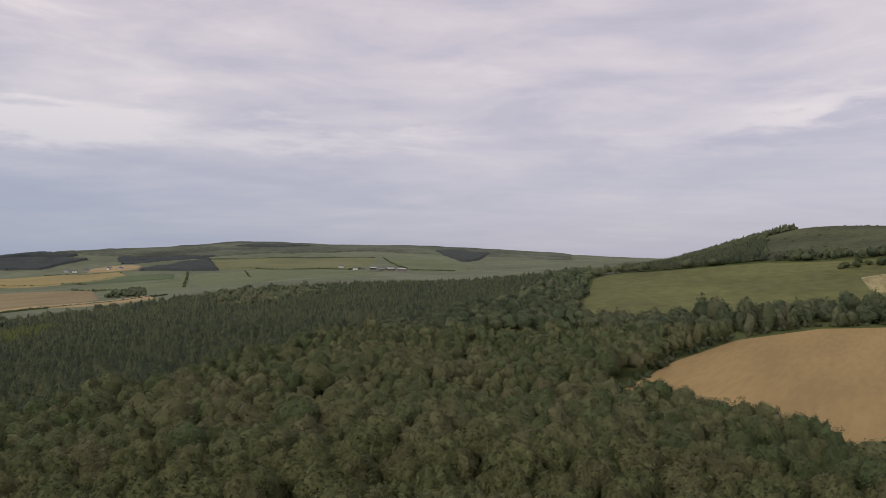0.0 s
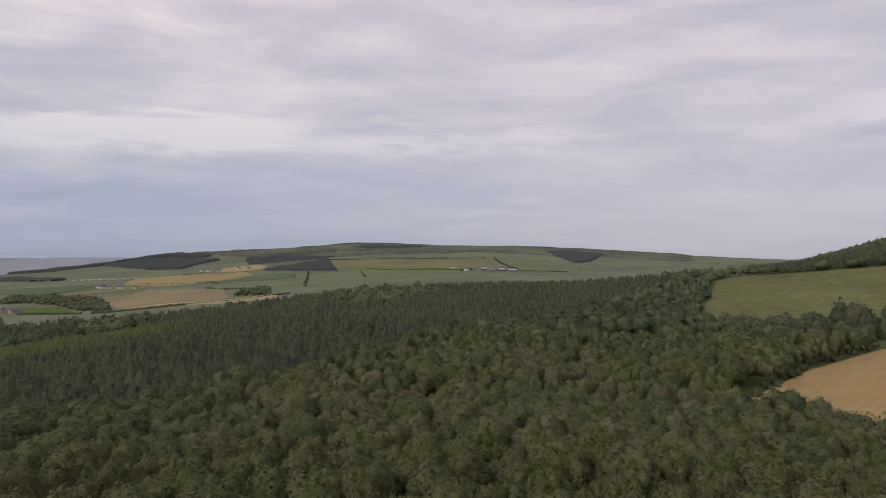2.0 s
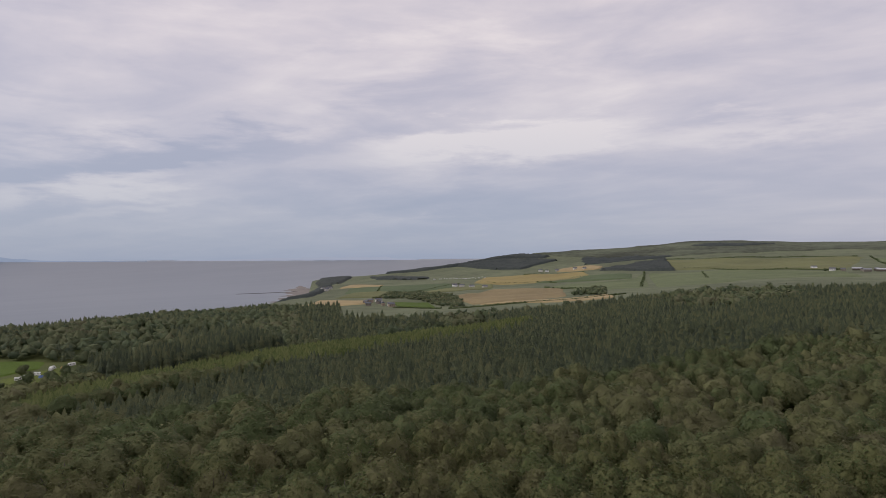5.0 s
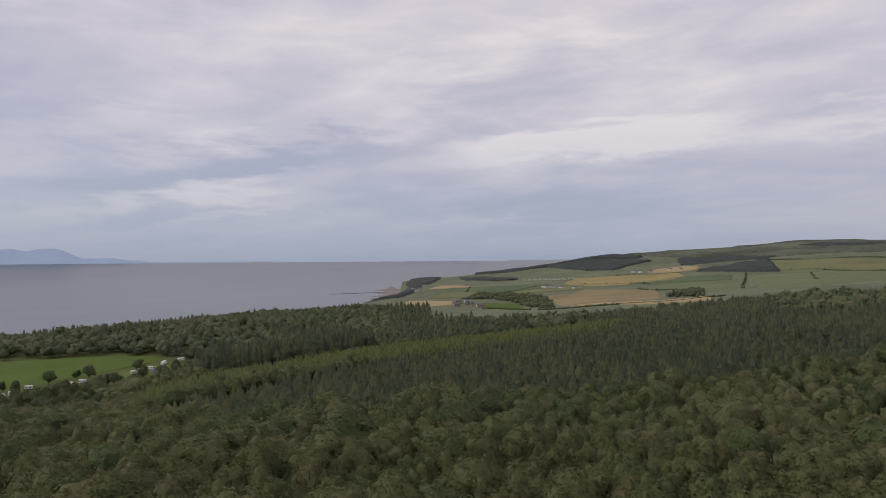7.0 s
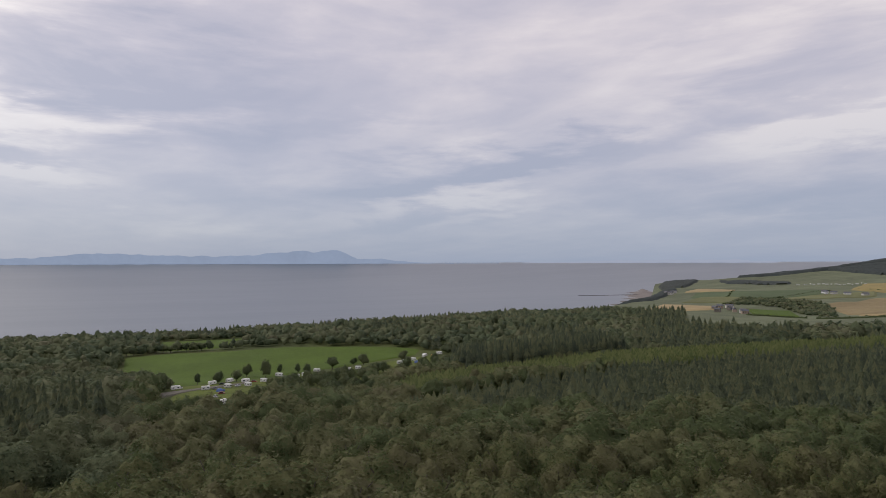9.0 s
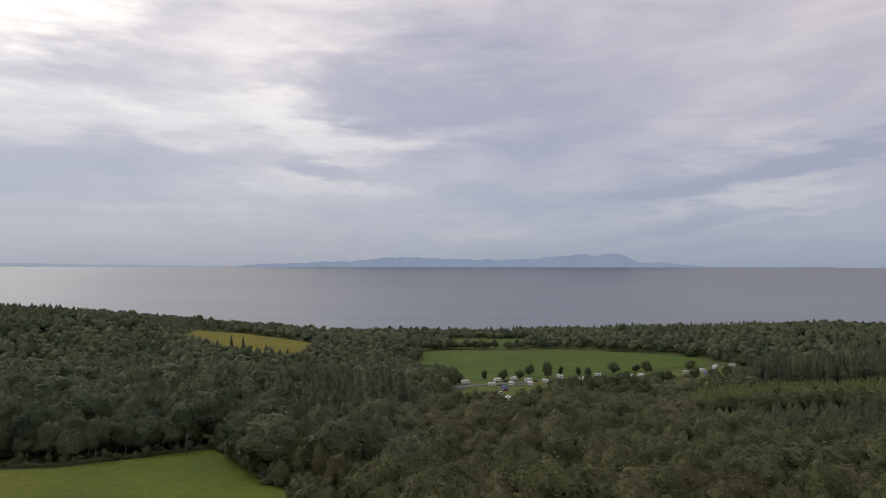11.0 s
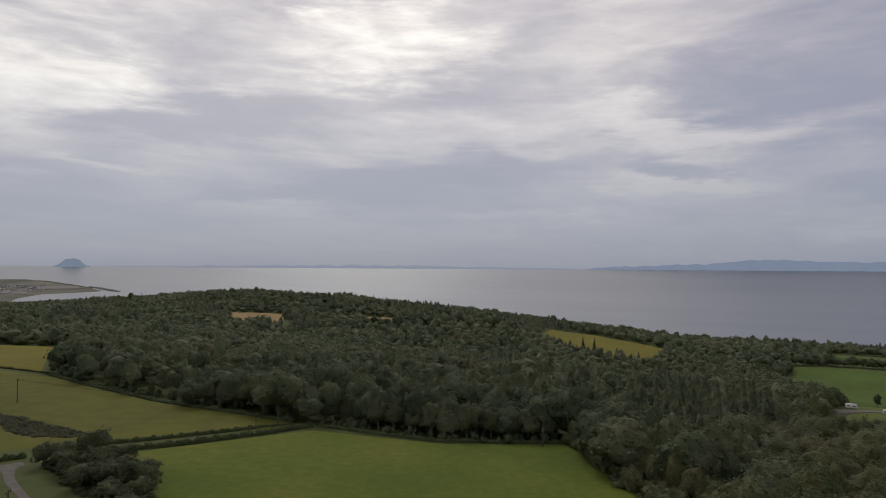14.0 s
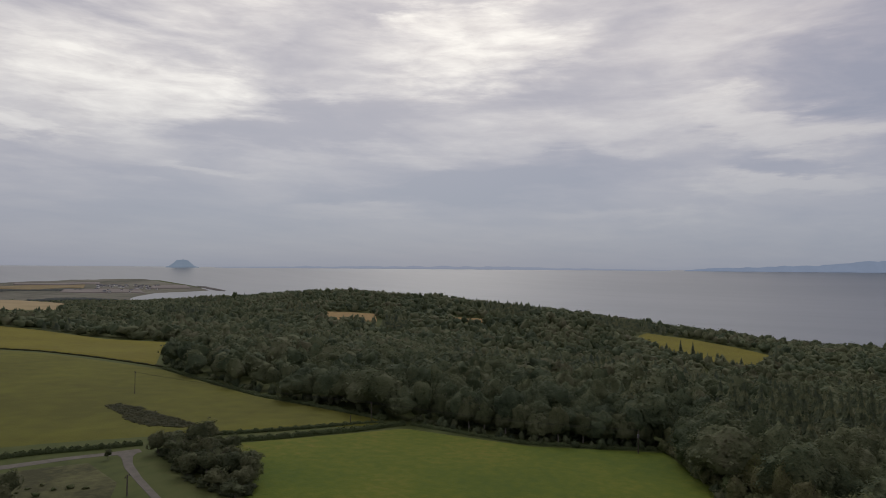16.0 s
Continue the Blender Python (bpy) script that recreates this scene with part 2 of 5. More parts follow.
M_HAY = field_mat("striped_hay", (0.29, 0.25, 0.12), 0.3, 0.2, 0.5, (65, 45))
M_BROWN = field_mat("brown_hay", (0.221, 0.175, 0.092), 0.15, 0.01, 0.1)
M_GREENF = field_mat("bright_grass", (0.066, 0.106, 0.013), 0.14, 0.02, 0.2)
M_CAMP = field_mat("campsite_grass", (0.088, 0.112, 0.018), 0.25, 0.03, 0.3)
# Far fields: duller, bluer colours that paint distance haze in.
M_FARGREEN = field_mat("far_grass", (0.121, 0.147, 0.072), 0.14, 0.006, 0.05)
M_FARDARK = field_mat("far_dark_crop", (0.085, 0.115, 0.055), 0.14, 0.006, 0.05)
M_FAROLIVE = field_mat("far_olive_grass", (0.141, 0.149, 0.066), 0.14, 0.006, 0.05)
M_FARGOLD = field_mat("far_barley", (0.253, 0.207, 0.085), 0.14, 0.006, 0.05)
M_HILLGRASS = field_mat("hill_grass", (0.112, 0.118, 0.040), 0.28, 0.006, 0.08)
M_BRACKEN = field_mat("bracken_slope", (0.066, 0.075, 0.036), 0.35, 0.012, 0.12)
M_MOOR = field_mat("moor", (0.080, 0.092, 0.060), 0.5, 0.0035, 0.03)
# Links and far rough grass are greyed, with haze put into the colour.
M_LINKS = field_mat("links_grass", (0.138, 0.136, 0.104), 0.34, 0.005, 0.03, (12, 5))
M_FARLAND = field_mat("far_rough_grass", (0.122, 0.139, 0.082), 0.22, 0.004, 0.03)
M_ROUGH = field_mat("rough_grassland", (0.080, 0.082, 0.034), 0.4, 0.06, 0.5)
M_ROCK = material("shore_rock", [(0.3, (0.05, 0.045, 0.045)), (0.7, (0.13, 0.12, 0.11))], scale=0.02, fine=0.2)
M_ROAD = material("gravel_road", [(0.3, (0.101, 0.093, 0.078)), (0.7, (0.167, 0.155, 0.132))], scale=0.4, fine=4, rough=0.95)
M_SAND = material("beach_sand", [(0.3, (0.17, 0.152, 0.14)), (0.7, (0.24, 0.215, 0.195))], scale=0.01, fine=0.1)
M_WHITE = material("white_paint", [(0.3, (0.72, 0.72, 0.70)), (0.7, (0.82, 0.82, 0.80))], scale=0.6, fine=5, rough=0.5)
M_GREYWALL = material("harled_wall", [(0.3, (0.42, 0.40, 0.37)), (0.7, (0.6, 0.58, 0.54))], scale=0.3, fine=3)
M_STONE = material("sandstone", [(0.3, (0.26, 0.21, 0.16)), (0.7, (0.40, 0.33, 0.26))], scale=0.3, fine=2)
M_CASTLE = material("weathered_castle_stone", [(0.3, (0.15, 0.135, 0.115)), (0.7, (0.26, 0.235, 0.2))], scale=0.2, fine=1.5)
M_SLATE = material("slate_roof", [(0.3, (0.08, 0.085, 0.10)), (0.7, (0.16, 0.165, 0.18))], scale=0.4, fine=4, rough=0.6)
M_SHEET = material("sheet_roof", [(0.3, (0.18, 0.19, 0.21)), (0.7, (0.28, 0.28, 0.30))], scale=0.2, fine=2, rough=0.5)
M_PALEROOF = material("pale_sheet_roof", [(0.3, (0.34, 0.35, 0.37)), (0.7, (0.46, 0.47, 0.49))], scale=0.2, fine=2, rough=0.5)
M_GLASS = material("dark_glass", [(0.3, (0.02, 0.025, 0.03)), (0.7, (0.04, 0.045, 0.05))], scale=1, rough=0.1)
M_RUBBER = material("rubber", [(0.3, (0.02, 0.02, 0.02)), (0.7, (0.04, 0.04, 0.04))], scale=3, rough=0.8)
M_POLE = material("weathered_pole", [(0.3, (0.066, 0.055, 0.044)), (0.7, (0.121, 0.105, 0.088))], scale=2, fine=9)
M_BLUE = material("blue_canvas", [(0.3, (0.08, 0.13, 0.32)), (0.7, (0.12, 0.18, 0.4))], scale=1, rough=0.8)
M_TENT = material("orange_canvas", [(0.3, (0.35, 0.2, 0.08)), (0.7, (0.45, 0.28, 0.12))], scale=1, rough=0.8)


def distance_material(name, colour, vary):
    """Distance far across the water: air haze is painted in as its own glow."""
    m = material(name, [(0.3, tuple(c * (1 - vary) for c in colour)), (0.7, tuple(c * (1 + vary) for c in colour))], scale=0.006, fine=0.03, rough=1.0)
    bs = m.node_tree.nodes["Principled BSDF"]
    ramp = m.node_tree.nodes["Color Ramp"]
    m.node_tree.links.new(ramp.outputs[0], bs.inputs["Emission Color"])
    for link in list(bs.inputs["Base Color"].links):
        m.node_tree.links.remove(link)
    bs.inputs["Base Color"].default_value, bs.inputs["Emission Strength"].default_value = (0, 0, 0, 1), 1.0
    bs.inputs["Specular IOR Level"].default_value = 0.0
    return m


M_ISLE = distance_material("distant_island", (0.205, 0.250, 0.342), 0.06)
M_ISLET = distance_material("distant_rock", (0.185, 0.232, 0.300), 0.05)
M_FAINT = distance_material("faint_horizon", (0.27, 0.30, 0.38), 0.02)


def sea_material():
    m = material("sea_water", [(0.35, (0.066, 0.086, 0.112)), (0.65, (0.096, 0.116, 0.140))], scale=0.0022, fine=0.012, rough=0.33, stretch=(92, 5), gain=1.6)
    nt = m.node_tree
    bs = nt.nodes["Principled BSDF"]
    bs.inputs["Specular IOR Level"].default_value = 1.0
    geo = nt.nodes.new("ShaderNodeNewGeometry")
    n = nt.nodes.new("ShaderNodeTexNoise")
    n.inputs["Scale"].default_value, n.inputs["Detail"].default_value = 0.03, 3
    b = nt.nodes.new("ShaderNodeBump")
    b.inputs["Strength"].default_value, b.inputs["Distance"].default_value = 0.1, 1.0
    link_chain(nt, (geo.outputs["Position"], n.inputs["Vector"]), (n.outputs["Fac"], b.inputs["Height"]), (b.outputs[0], bs.inputs["Normal"]))
    return m


M_SEA = sea_material()


# ---- lie of the land ----
EYE = 150.0          # camera height above the sea


def bump(x, y, cx, cy, amp, sx, sy=None):
    sy = sy or sx
    return amp * np.exp(-((x - cx) / sx) ** 2 / 2 - ((y - cy) / sy) ** 2 / 2)


def coast(y):
    """Distance of the shore west of the origin, for each northing."""
    north = np.where(y < 2450, 3.05e-4 * y * y, 1830 - 0.8 * (y - 2450))
    return 1120 + np.where(y > 0, north, np.minimum(1.0e-4 * y * y, 900))


def sea_level(r):
    """The sea's surface, lifted far out so that it meets the horizon."""
    return EYE * np.clip((r - 2600) / 2330, 0, 1) ** 2


def height(x, y):
    """Ground height above the sea: a plateau that falls west to a wooded cliff, with hills north and east."""
    x, y = np.asarray(x, float), np.asarray(y, float)
    s = -x / coast(y) * 1120
    knots = [0, 100, 230, 330, 590, 840, 1050, 1085, 1120, 1200]
    tops = [95, 95, 88, 79, 51, 45, 42, 30, -2, -30]
    z = sum(np.interp(s + o, knots, tops) for o in (-24, -12, 0, 12, 24)) / 5
    inland = np.clip((1090 - s) / 250, 0, 1)
    z = z + 0.02 * np.clip(y - 500, 0, 700) * inland
    z = z + bump(x, y, 800, 1024, 106, 330)                       # heathy hill in the north-east, wooded on its flank
    z = z + bump(x, y, 563, 1060, 11, 75) - bump(x, y, 381, 1138, 15, 90) - bump(x, y, 740, 1050, 8, 80)
    z = z + bump(x, y, -1080, -1040, 42, 330, 300) * inland       # wooded rise above the bay
    z = z + bump(x, y, -860, 440, 18, 260) * inland + bump(x, y, -1100, -640, 42, 270) * inland
    z = z + bump(x, y, -985, -430, 6.5, 120)
    far = np.clip((y - 1700) / 2500, 0, 1)
    far = far * far * (3 - 2 * far) * inland
    ridge = 25 + bump(x, y, -1250, 4200, 140, 640, 1500) + bump(x, y, 50, 4200, 62, 750, 1500)
    z = z + ridge * far
    z = z - bump(x, y, -1600, 3350, 30, 230, 480) - bump(x, y, -570, 4060, 11, 260, 400) + bump(x, y, -1190, 4000, 4, 200, 400)
    z = z + bump(x, y, -1950, 3300, 82, 430)
    # the low headland in the south
    z = z * (1 - 0.86 * np.clip((-y - 1700) / 800, 0, 1)) - 70 * np.clip((-y - 3780) / 150, 0, 1)
    z = z + sea_level(np.hypot(x, y)) * np.clip((-y - 1500) / 500, 0, 1)
    z = z + bump(x, y, -1800, -2830, -32, 250, 150)               # the bay inside the spit
    rough = np.sin(x / 61 + 1.3 * np.sin(y / 83)) * np.sin(y / 71 + 1.1 * np.sin(x / 97))
    return z + rough * 1.2 * inland * np.clip(np.hypot(x, y) / 600, 0.2, 3)

# ---- land ----
def fast_mesh(name, verts, faces, mat, smooth=False, normals=None, tone=None):
    """A mesh from arrays of vertices and of triangles or quads, with soft normals where they are given."""
    me = bpy.data.meshes.new(name)
    verts, faces = np.asarray(verts, np.float32), np.asarray(faces, np.int32)
    me.vertices.add(len(verts))
    me.vertices.foreach_set("co", verts.ravel())
    me.loops.add(faces.size)
    me.loops.foreach_set("vertex_index", faces.ravel())
    me.polygons.add(len(faces))
    me.polygons.foreach_set("loop_start", np.arange(0, faces.size, faces.shape[1], dtype=np.int32))
    me.polygons.foreach_set("use_smooth", np.full(len(faces), smooth))
    me.update(calc_edges=True)
    if normals is not None:
        me.normals_split_custom_set_from_vertices(normals)
    if tone is not None:
        me.attributes.new("tone", "FLOAT", "POINT").data.foreach_set("value", np.asarray(tone, np.float32))
    me.materials.append(mat)
    return me


def grid_faces(n, m):
    """Quads of an n by m lattice of vertices."""
    i, j = np.meshgrid(np.arange(n - 1), np.arange(m - 1), indexing="ij")
    a = (i * m + j).ravel()
    return np.stack([a, a + m, a + m + 1, a + 1], 1)


def ring_land():
    r = np.concatenate([[0.01], np.geomspace(8, 4940, 195)])
    az = np.radians(np.concatenate([np.arange(-60, 185, 1.0), np.arange(185, 300.1, 5)]))
    R, A = np.meshgrid(r, az, indexing="ij")
    X, Y = -R * np.sin(A) + 3 * np.exp(-R / 40), R * np.cos(A) + 2 * np.exp(-R / 40)
    Z = height(X, Y)
    faces = grid_faces(*R.shape)
    me = fast_mesh("ground", np.stack([X, Y, Z], -1).reshape(-1, 3), faces, M_GROUND, True)
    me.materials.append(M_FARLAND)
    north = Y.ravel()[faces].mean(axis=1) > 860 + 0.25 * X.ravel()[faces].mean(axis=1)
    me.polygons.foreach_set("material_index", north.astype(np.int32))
    return me


ground = tagged(new("ground", ring_land()), "rolling grassy coastal land with hills and a wooded cliff", "ground", kind="structure")


def sea_sheet():
    r = np.geomspace(900, 4985, 70)
    az = np.radians(np.arange(20, 200.1, 2))
    R, A = np.meshgrid(r, az, indexing="ij")
    return fast_mesh("sea", np.stack([-R * np.sin(A), R * np.cos(A), sea_level(R)], -1).reshape(-1, 3), grid_faces(*R.shape), M_SEA, True, np.tile((0.0, 0.0, 1.0), (R.size, 1)))


tagged(new("sea", sea_sheet()), "calm grey sea under a cloudy sky", "sea", kind="structure")

EXCLUDE = []      # outlines that stay free of trees


def along(points, n):
    p = np.asarray(points, float)
    d = np.concatenate([[0], np.cumsum(np.hypot(*np.diff(p, axis=0).T))])
    s = np.linspace(0, d[-1], n)
    return np.stack([np.interp(s, d, p[:, 0]), np.interp(s, d, p[:, 1])], 1)


def field(name, label, mat, near, far, lift=None, n=40, rows=24, clear=True, category="field", front=0.0):
    """A draped sheet between its near and its far edge."""
    a, b = along(near, n), along(far, n)
    w = np.linspace(0, 1, rows)[:, None, None]
    p = a * (1 - w) + b * w
    x, y = p[..., 0], p[..., 1]
    dist = np.hypot(x, y)
    z = height(x, y) + (lift if lift is not None else 0.1 + dist * 0.0014)
    # the sheet's rim goes down into the ground
    down = (lift if lift is not None else 0.1 + dist * 0.0014) + 0.2 + dist * 0.0004
    rim = np.zeros_like(z)
    rim[0], rim[-1], rim[:, 0], rim[:, -1] = 1, 1, 1, 1
    z = z - rim * down
    if clear:
        EXCLUDE.append(np.concatenate([a * (1 - front), b[::-1]]))
    me = fast_mesh(name, np.stack([x, y, z], -1).reshape(-1, 3), grid_faces(rows, n), mat, True)
    return tagged(new(name, me), label, category, kind="structure")


field("stubble_field", "golden cut stubble field edged by woodland", M_STUBBLE,
      [(62, 250), (90, 228), (105, 203), (109, 174), (114, 140)], [(66, 262), (119, 346), (184, 419), (265, 467), (309, 463), (380, 450)])
field("hill_pasture", "olive green grazing pasture on a hill slope", M_HILLGRASS,
      [(112, 565), (150, 520), (220, 525), (337, 555), (420, 530)], [(200, 889), (252, 937), (341, 858), (401, 831), (469, 780), (600, 700)])
field("heath_slope", "green bracken and rough grass on the hilltop", M_BRACKEN, [(380, 850), (430, 825), (500, 790), (620, 730), (740, 640)], [(440, 1130), (560, 1190), (700, 1160), (820, 1120), (980, 1000)], lift=0.8, clear=False)
field("hay_field", "pale striped hay field beside the hill wood", M_HAY, [(385, 597), (440, 535)], [(418, 668), (450, 674), (560, 680)], lift=2.0)
field("near_field", "bright green mown grass field beside a wood", M_PASTURE,
      [(-104, -158), (-84, -95), (-90, -54), (-151, -23)], [(-121, -186), (-189, -165), (-200, -118), (-229, -80)])
field("lane_field", "olive green sheep pasture running up to a wood", M_OLIVE,
      [(-40, -240), (-85, -222), (-109, -210), (-133, -198), (-172, -180), (-188, -172)], [(-150, -584), (-188, -490), (-199, -429), (-209, -374), (-189, -255), (-191, -174)])
field("yellow_field", "yellow ripe crop field behind a stone dyke", M_YELLOW, [(-150, -575), (-193, -504), (-212, -385)], [(-220, -797), (-264, -690), (-282, -601), (-322, -566)])
field("tan_field", "pale cut stubble field between dark woods", M_TAN, [(-325, -1130), (-409, -1105), (-480, -1200)], [(-520, -1750), (-630, -1740), (-710, -1640)], front=0.2)
field("tan_field", "small golden stubble field among trees", M_STUBBLE, [(-662, -731), (-682, -694), (-698, -664)], [(-717, -801), (-735, -752), (-747, -715)], front=0.02)
field("tan_field", "narrow strip of golden stubble seen over trees", M_STUBBLE, [(-755, -573), (-776, -529)], [(-779, -596), (-796, -540)], front=0.01)
field("gold_field", "golden field slope above the shore wood", M_YELLOW, [(-800, -326), (-735, -226), (-697, -162)], [(-885, -343), (-905, -284), (-876, -222), (-828, -167)], front=0.03)
field("camp_field", "flat bright green meadow behind the campsite", M_GREENF,
      [(-640, -30), (-524, 14), (-541, 74), (-577, 148), (-614, 235)], [(-758, -34), (-779, 15), (-748, 128), (-707, 181), (-672, 229), (-641, 250)])
field("campsite_lawn", "worn campsite grass with gravel pitches", M_CAMP, [(-292, -4), (-290, 60), (-400, 104), (-530, 215)], [(-523, 10), (-535, 73), (-560, 151), (-600, 250)])
field("meadow", "small green meadow behind a row of trees", M_GREENF, [(-800, 2), (-800, 89)], [(-930, 2), (-930, 114)])
field("lane", "narrow gravel lane between hedges", M_ROAD, [(-65.4, -206.2), (-72.0, -203.6), (-83.3, -201.0), (-92.2, -197.9), (-96.7, -194.7), (-100.4, -193.5), (-103.3, -193.8)], [(-66.8, -210.9), (-73.0, -208.2), (-84.8, -204.7), (-93.7, -201.1), (-100.2, -199.1), (-102.8, -198.3), (-104.5, -197.5)], lift=0.07, category="road")
field("track", "pale gravel farm track curving off the lane", M_ROAD, [(-95.9, -197.1), (-95.2, -191.8), (-90.7, -181.1), (-86.5, -166.0), (-83.3, -153.8), (-74, -112)], [(-103.4, -196.1), (-98.4, -191.0), (-94.5, -183.6), (-89.4, -168.4), (-84.9, -151.8), (-77, -111)], lift=0.09, category="road")
field("campsite_road", "gravel campsite road", M_ROAD, [(-440, 2), (-470, 20), (-495, 60)], [(-470, 0), (-482, 16), (-505, 60)], lift=1.2, category="road")
field("rough_grass", "brown rough grass beside the track", M_ROUGH, [(-40, -150), (-66, -140), (-84, -170)], [(-40, -206), (-70, -203), (-88, -194)], lift=0.03)
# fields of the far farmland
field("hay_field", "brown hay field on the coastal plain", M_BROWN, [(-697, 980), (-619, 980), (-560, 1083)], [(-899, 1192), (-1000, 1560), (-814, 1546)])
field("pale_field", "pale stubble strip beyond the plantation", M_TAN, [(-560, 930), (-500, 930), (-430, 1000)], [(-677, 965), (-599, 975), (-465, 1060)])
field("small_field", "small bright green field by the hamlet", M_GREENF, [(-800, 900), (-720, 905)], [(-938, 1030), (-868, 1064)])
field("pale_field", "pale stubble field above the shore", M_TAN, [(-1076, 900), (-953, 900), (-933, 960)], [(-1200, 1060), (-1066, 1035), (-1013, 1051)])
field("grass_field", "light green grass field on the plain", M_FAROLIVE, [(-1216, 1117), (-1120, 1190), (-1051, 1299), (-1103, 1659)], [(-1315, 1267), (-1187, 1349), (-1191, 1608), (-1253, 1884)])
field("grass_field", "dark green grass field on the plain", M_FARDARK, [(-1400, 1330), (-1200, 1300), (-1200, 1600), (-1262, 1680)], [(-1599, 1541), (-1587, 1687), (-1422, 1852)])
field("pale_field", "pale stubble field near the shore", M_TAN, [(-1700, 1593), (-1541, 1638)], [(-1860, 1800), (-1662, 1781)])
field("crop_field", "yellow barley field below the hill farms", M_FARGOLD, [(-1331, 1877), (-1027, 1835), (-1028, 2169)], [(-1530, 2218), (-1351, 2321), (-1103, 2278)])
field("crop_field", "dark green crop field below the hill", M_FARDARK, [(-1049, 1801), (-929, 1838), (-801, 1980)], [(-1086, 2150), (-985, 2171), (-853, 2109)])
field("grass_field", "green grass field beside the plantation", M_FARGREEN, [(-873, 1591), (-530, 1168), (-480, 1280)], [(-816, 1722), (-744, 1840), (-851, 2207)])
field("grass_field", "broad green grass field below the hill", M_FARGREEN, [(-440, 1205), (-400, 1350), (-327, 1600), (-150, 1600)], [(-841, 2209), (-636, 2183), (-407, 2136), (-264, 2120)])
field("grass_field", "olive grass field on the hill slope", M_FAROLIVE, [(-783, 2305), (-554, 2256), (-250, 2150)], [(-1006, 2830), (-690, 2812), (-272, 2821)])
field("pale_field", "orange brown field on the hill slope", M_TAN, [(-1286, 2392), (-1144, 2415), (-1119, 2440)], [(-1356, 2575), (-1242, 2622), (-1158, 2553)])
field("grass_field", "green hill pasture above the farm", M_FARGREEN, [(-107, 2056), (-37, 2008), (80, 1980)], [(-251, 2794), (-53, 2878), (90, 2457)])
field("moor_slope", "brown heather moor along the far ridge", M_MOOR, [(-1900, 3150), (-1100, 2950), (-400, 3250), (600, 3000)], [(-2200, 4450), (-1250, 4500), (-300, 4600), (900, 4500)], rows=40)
field("headland_field", "dull olive links on the low headland", M_LINKS, [(-620, -2300), (-1100, -2300), (-1600, -2250), (-1720, -2350)], [(-1150, -3890), (-1600, -3890), (-1960, -3700), (-1960, -3000)], rows=50)
field("headland_field", "pale dry links beyond the tree line", M_BROWN, [(-1130, -3440), (-1300, -3390), (-1460, -3330)], [(-1160, -3600), (-1340, -3560), (-1540, -3490)], lift=7)
field("headland_field", "pale sandy flats round the harbour bay", M_SAND, [(-1600, -2900), (-1690, -2820), (-1760, -2700)], [(-1580, -3080), (-1700, -3060), (-1850, -3000)], lift=3)
field("headland_field", "pale dry grass along the low headland", M_SAND, [(-1243, -3615), (-1612, -3490)], [(-1279, -3721), (-1662, -3599)], lift=9)
field("headland_field", "grey shingle shore before the village", M_SAND, [(-1697, -3206), (-1895, -3125)], [(-1786, -3316), (-1950, -3250)], lift=9)
field("headland_field", "tan rough grass before the harbour village", M_SAND, [(-1276, -3188), (-1608, -3026)], [(-1344, -3299), (-1652, -3163)], lift=9)
field("headland_field", "grassy strip beside the bay", M_FARGREEN, [(-1150, -2150), (-1400, -2100)], [(-1250, -2380), (-1520, -2300)], lift=6)


def shore_strip(name, label, mat, line, wide, up):
    """A low strip that lies along the water's edge."""
    c = along(line, 60)
    d = np.gradient(c, axis=0)
    d /= np.linalg.norm(d, axis=1)[:, None]
    side = np.stack([-d[:, 1], d[:, 0]], 1)
    ragged = 1 + 0.35 * np.sin(np.arange(60) * 0.9) + 0.25 * np.sin(np.arange(60) * 2.3)
    taper = np.clip(np.minimum(np.arange(60), 59 - np.arange(60)) / 8, 0.1, 1)
    rows = []
    for q, e in ((-1, -2.0), (-0.6, 0.6), (0, 1.0), (0.6, 0.6), (1, -2.0)):
        xy = c + side * (q * wide / 2 * ragged * taper)[:, None]
        rows.append(np.concatenate([xy, (sea_level(np.hypot(*xy.T)) + e * up)[:, None]], 1))
    return tagged(new(name, fast_mesh(name, np.concatenate(rows), grid_faces(5, 60), mat, True)), label, "shore", kind="structure")


NORTH = np.linspace(1060, 2180, 20)
shore_strip("beach", "pale curving sand beach below the fields", M_SAND, np.stack([-coast(NORTH) - 40, NORTH], 1), 170, 1.6)
shore_strip("reef", "dark rock spit reaching out into the sea", M_ROCK, [(-2440, 1690), (-2400, 1800), (-2360, 1960), (-2450, 2080)], 26, 1.5)
shore_strip("reef", "dark rocks off the headland village", M_ROCK, [(-1985, -2960), (-2010, -3100), (-2040, -3300)], 60, 2.0)


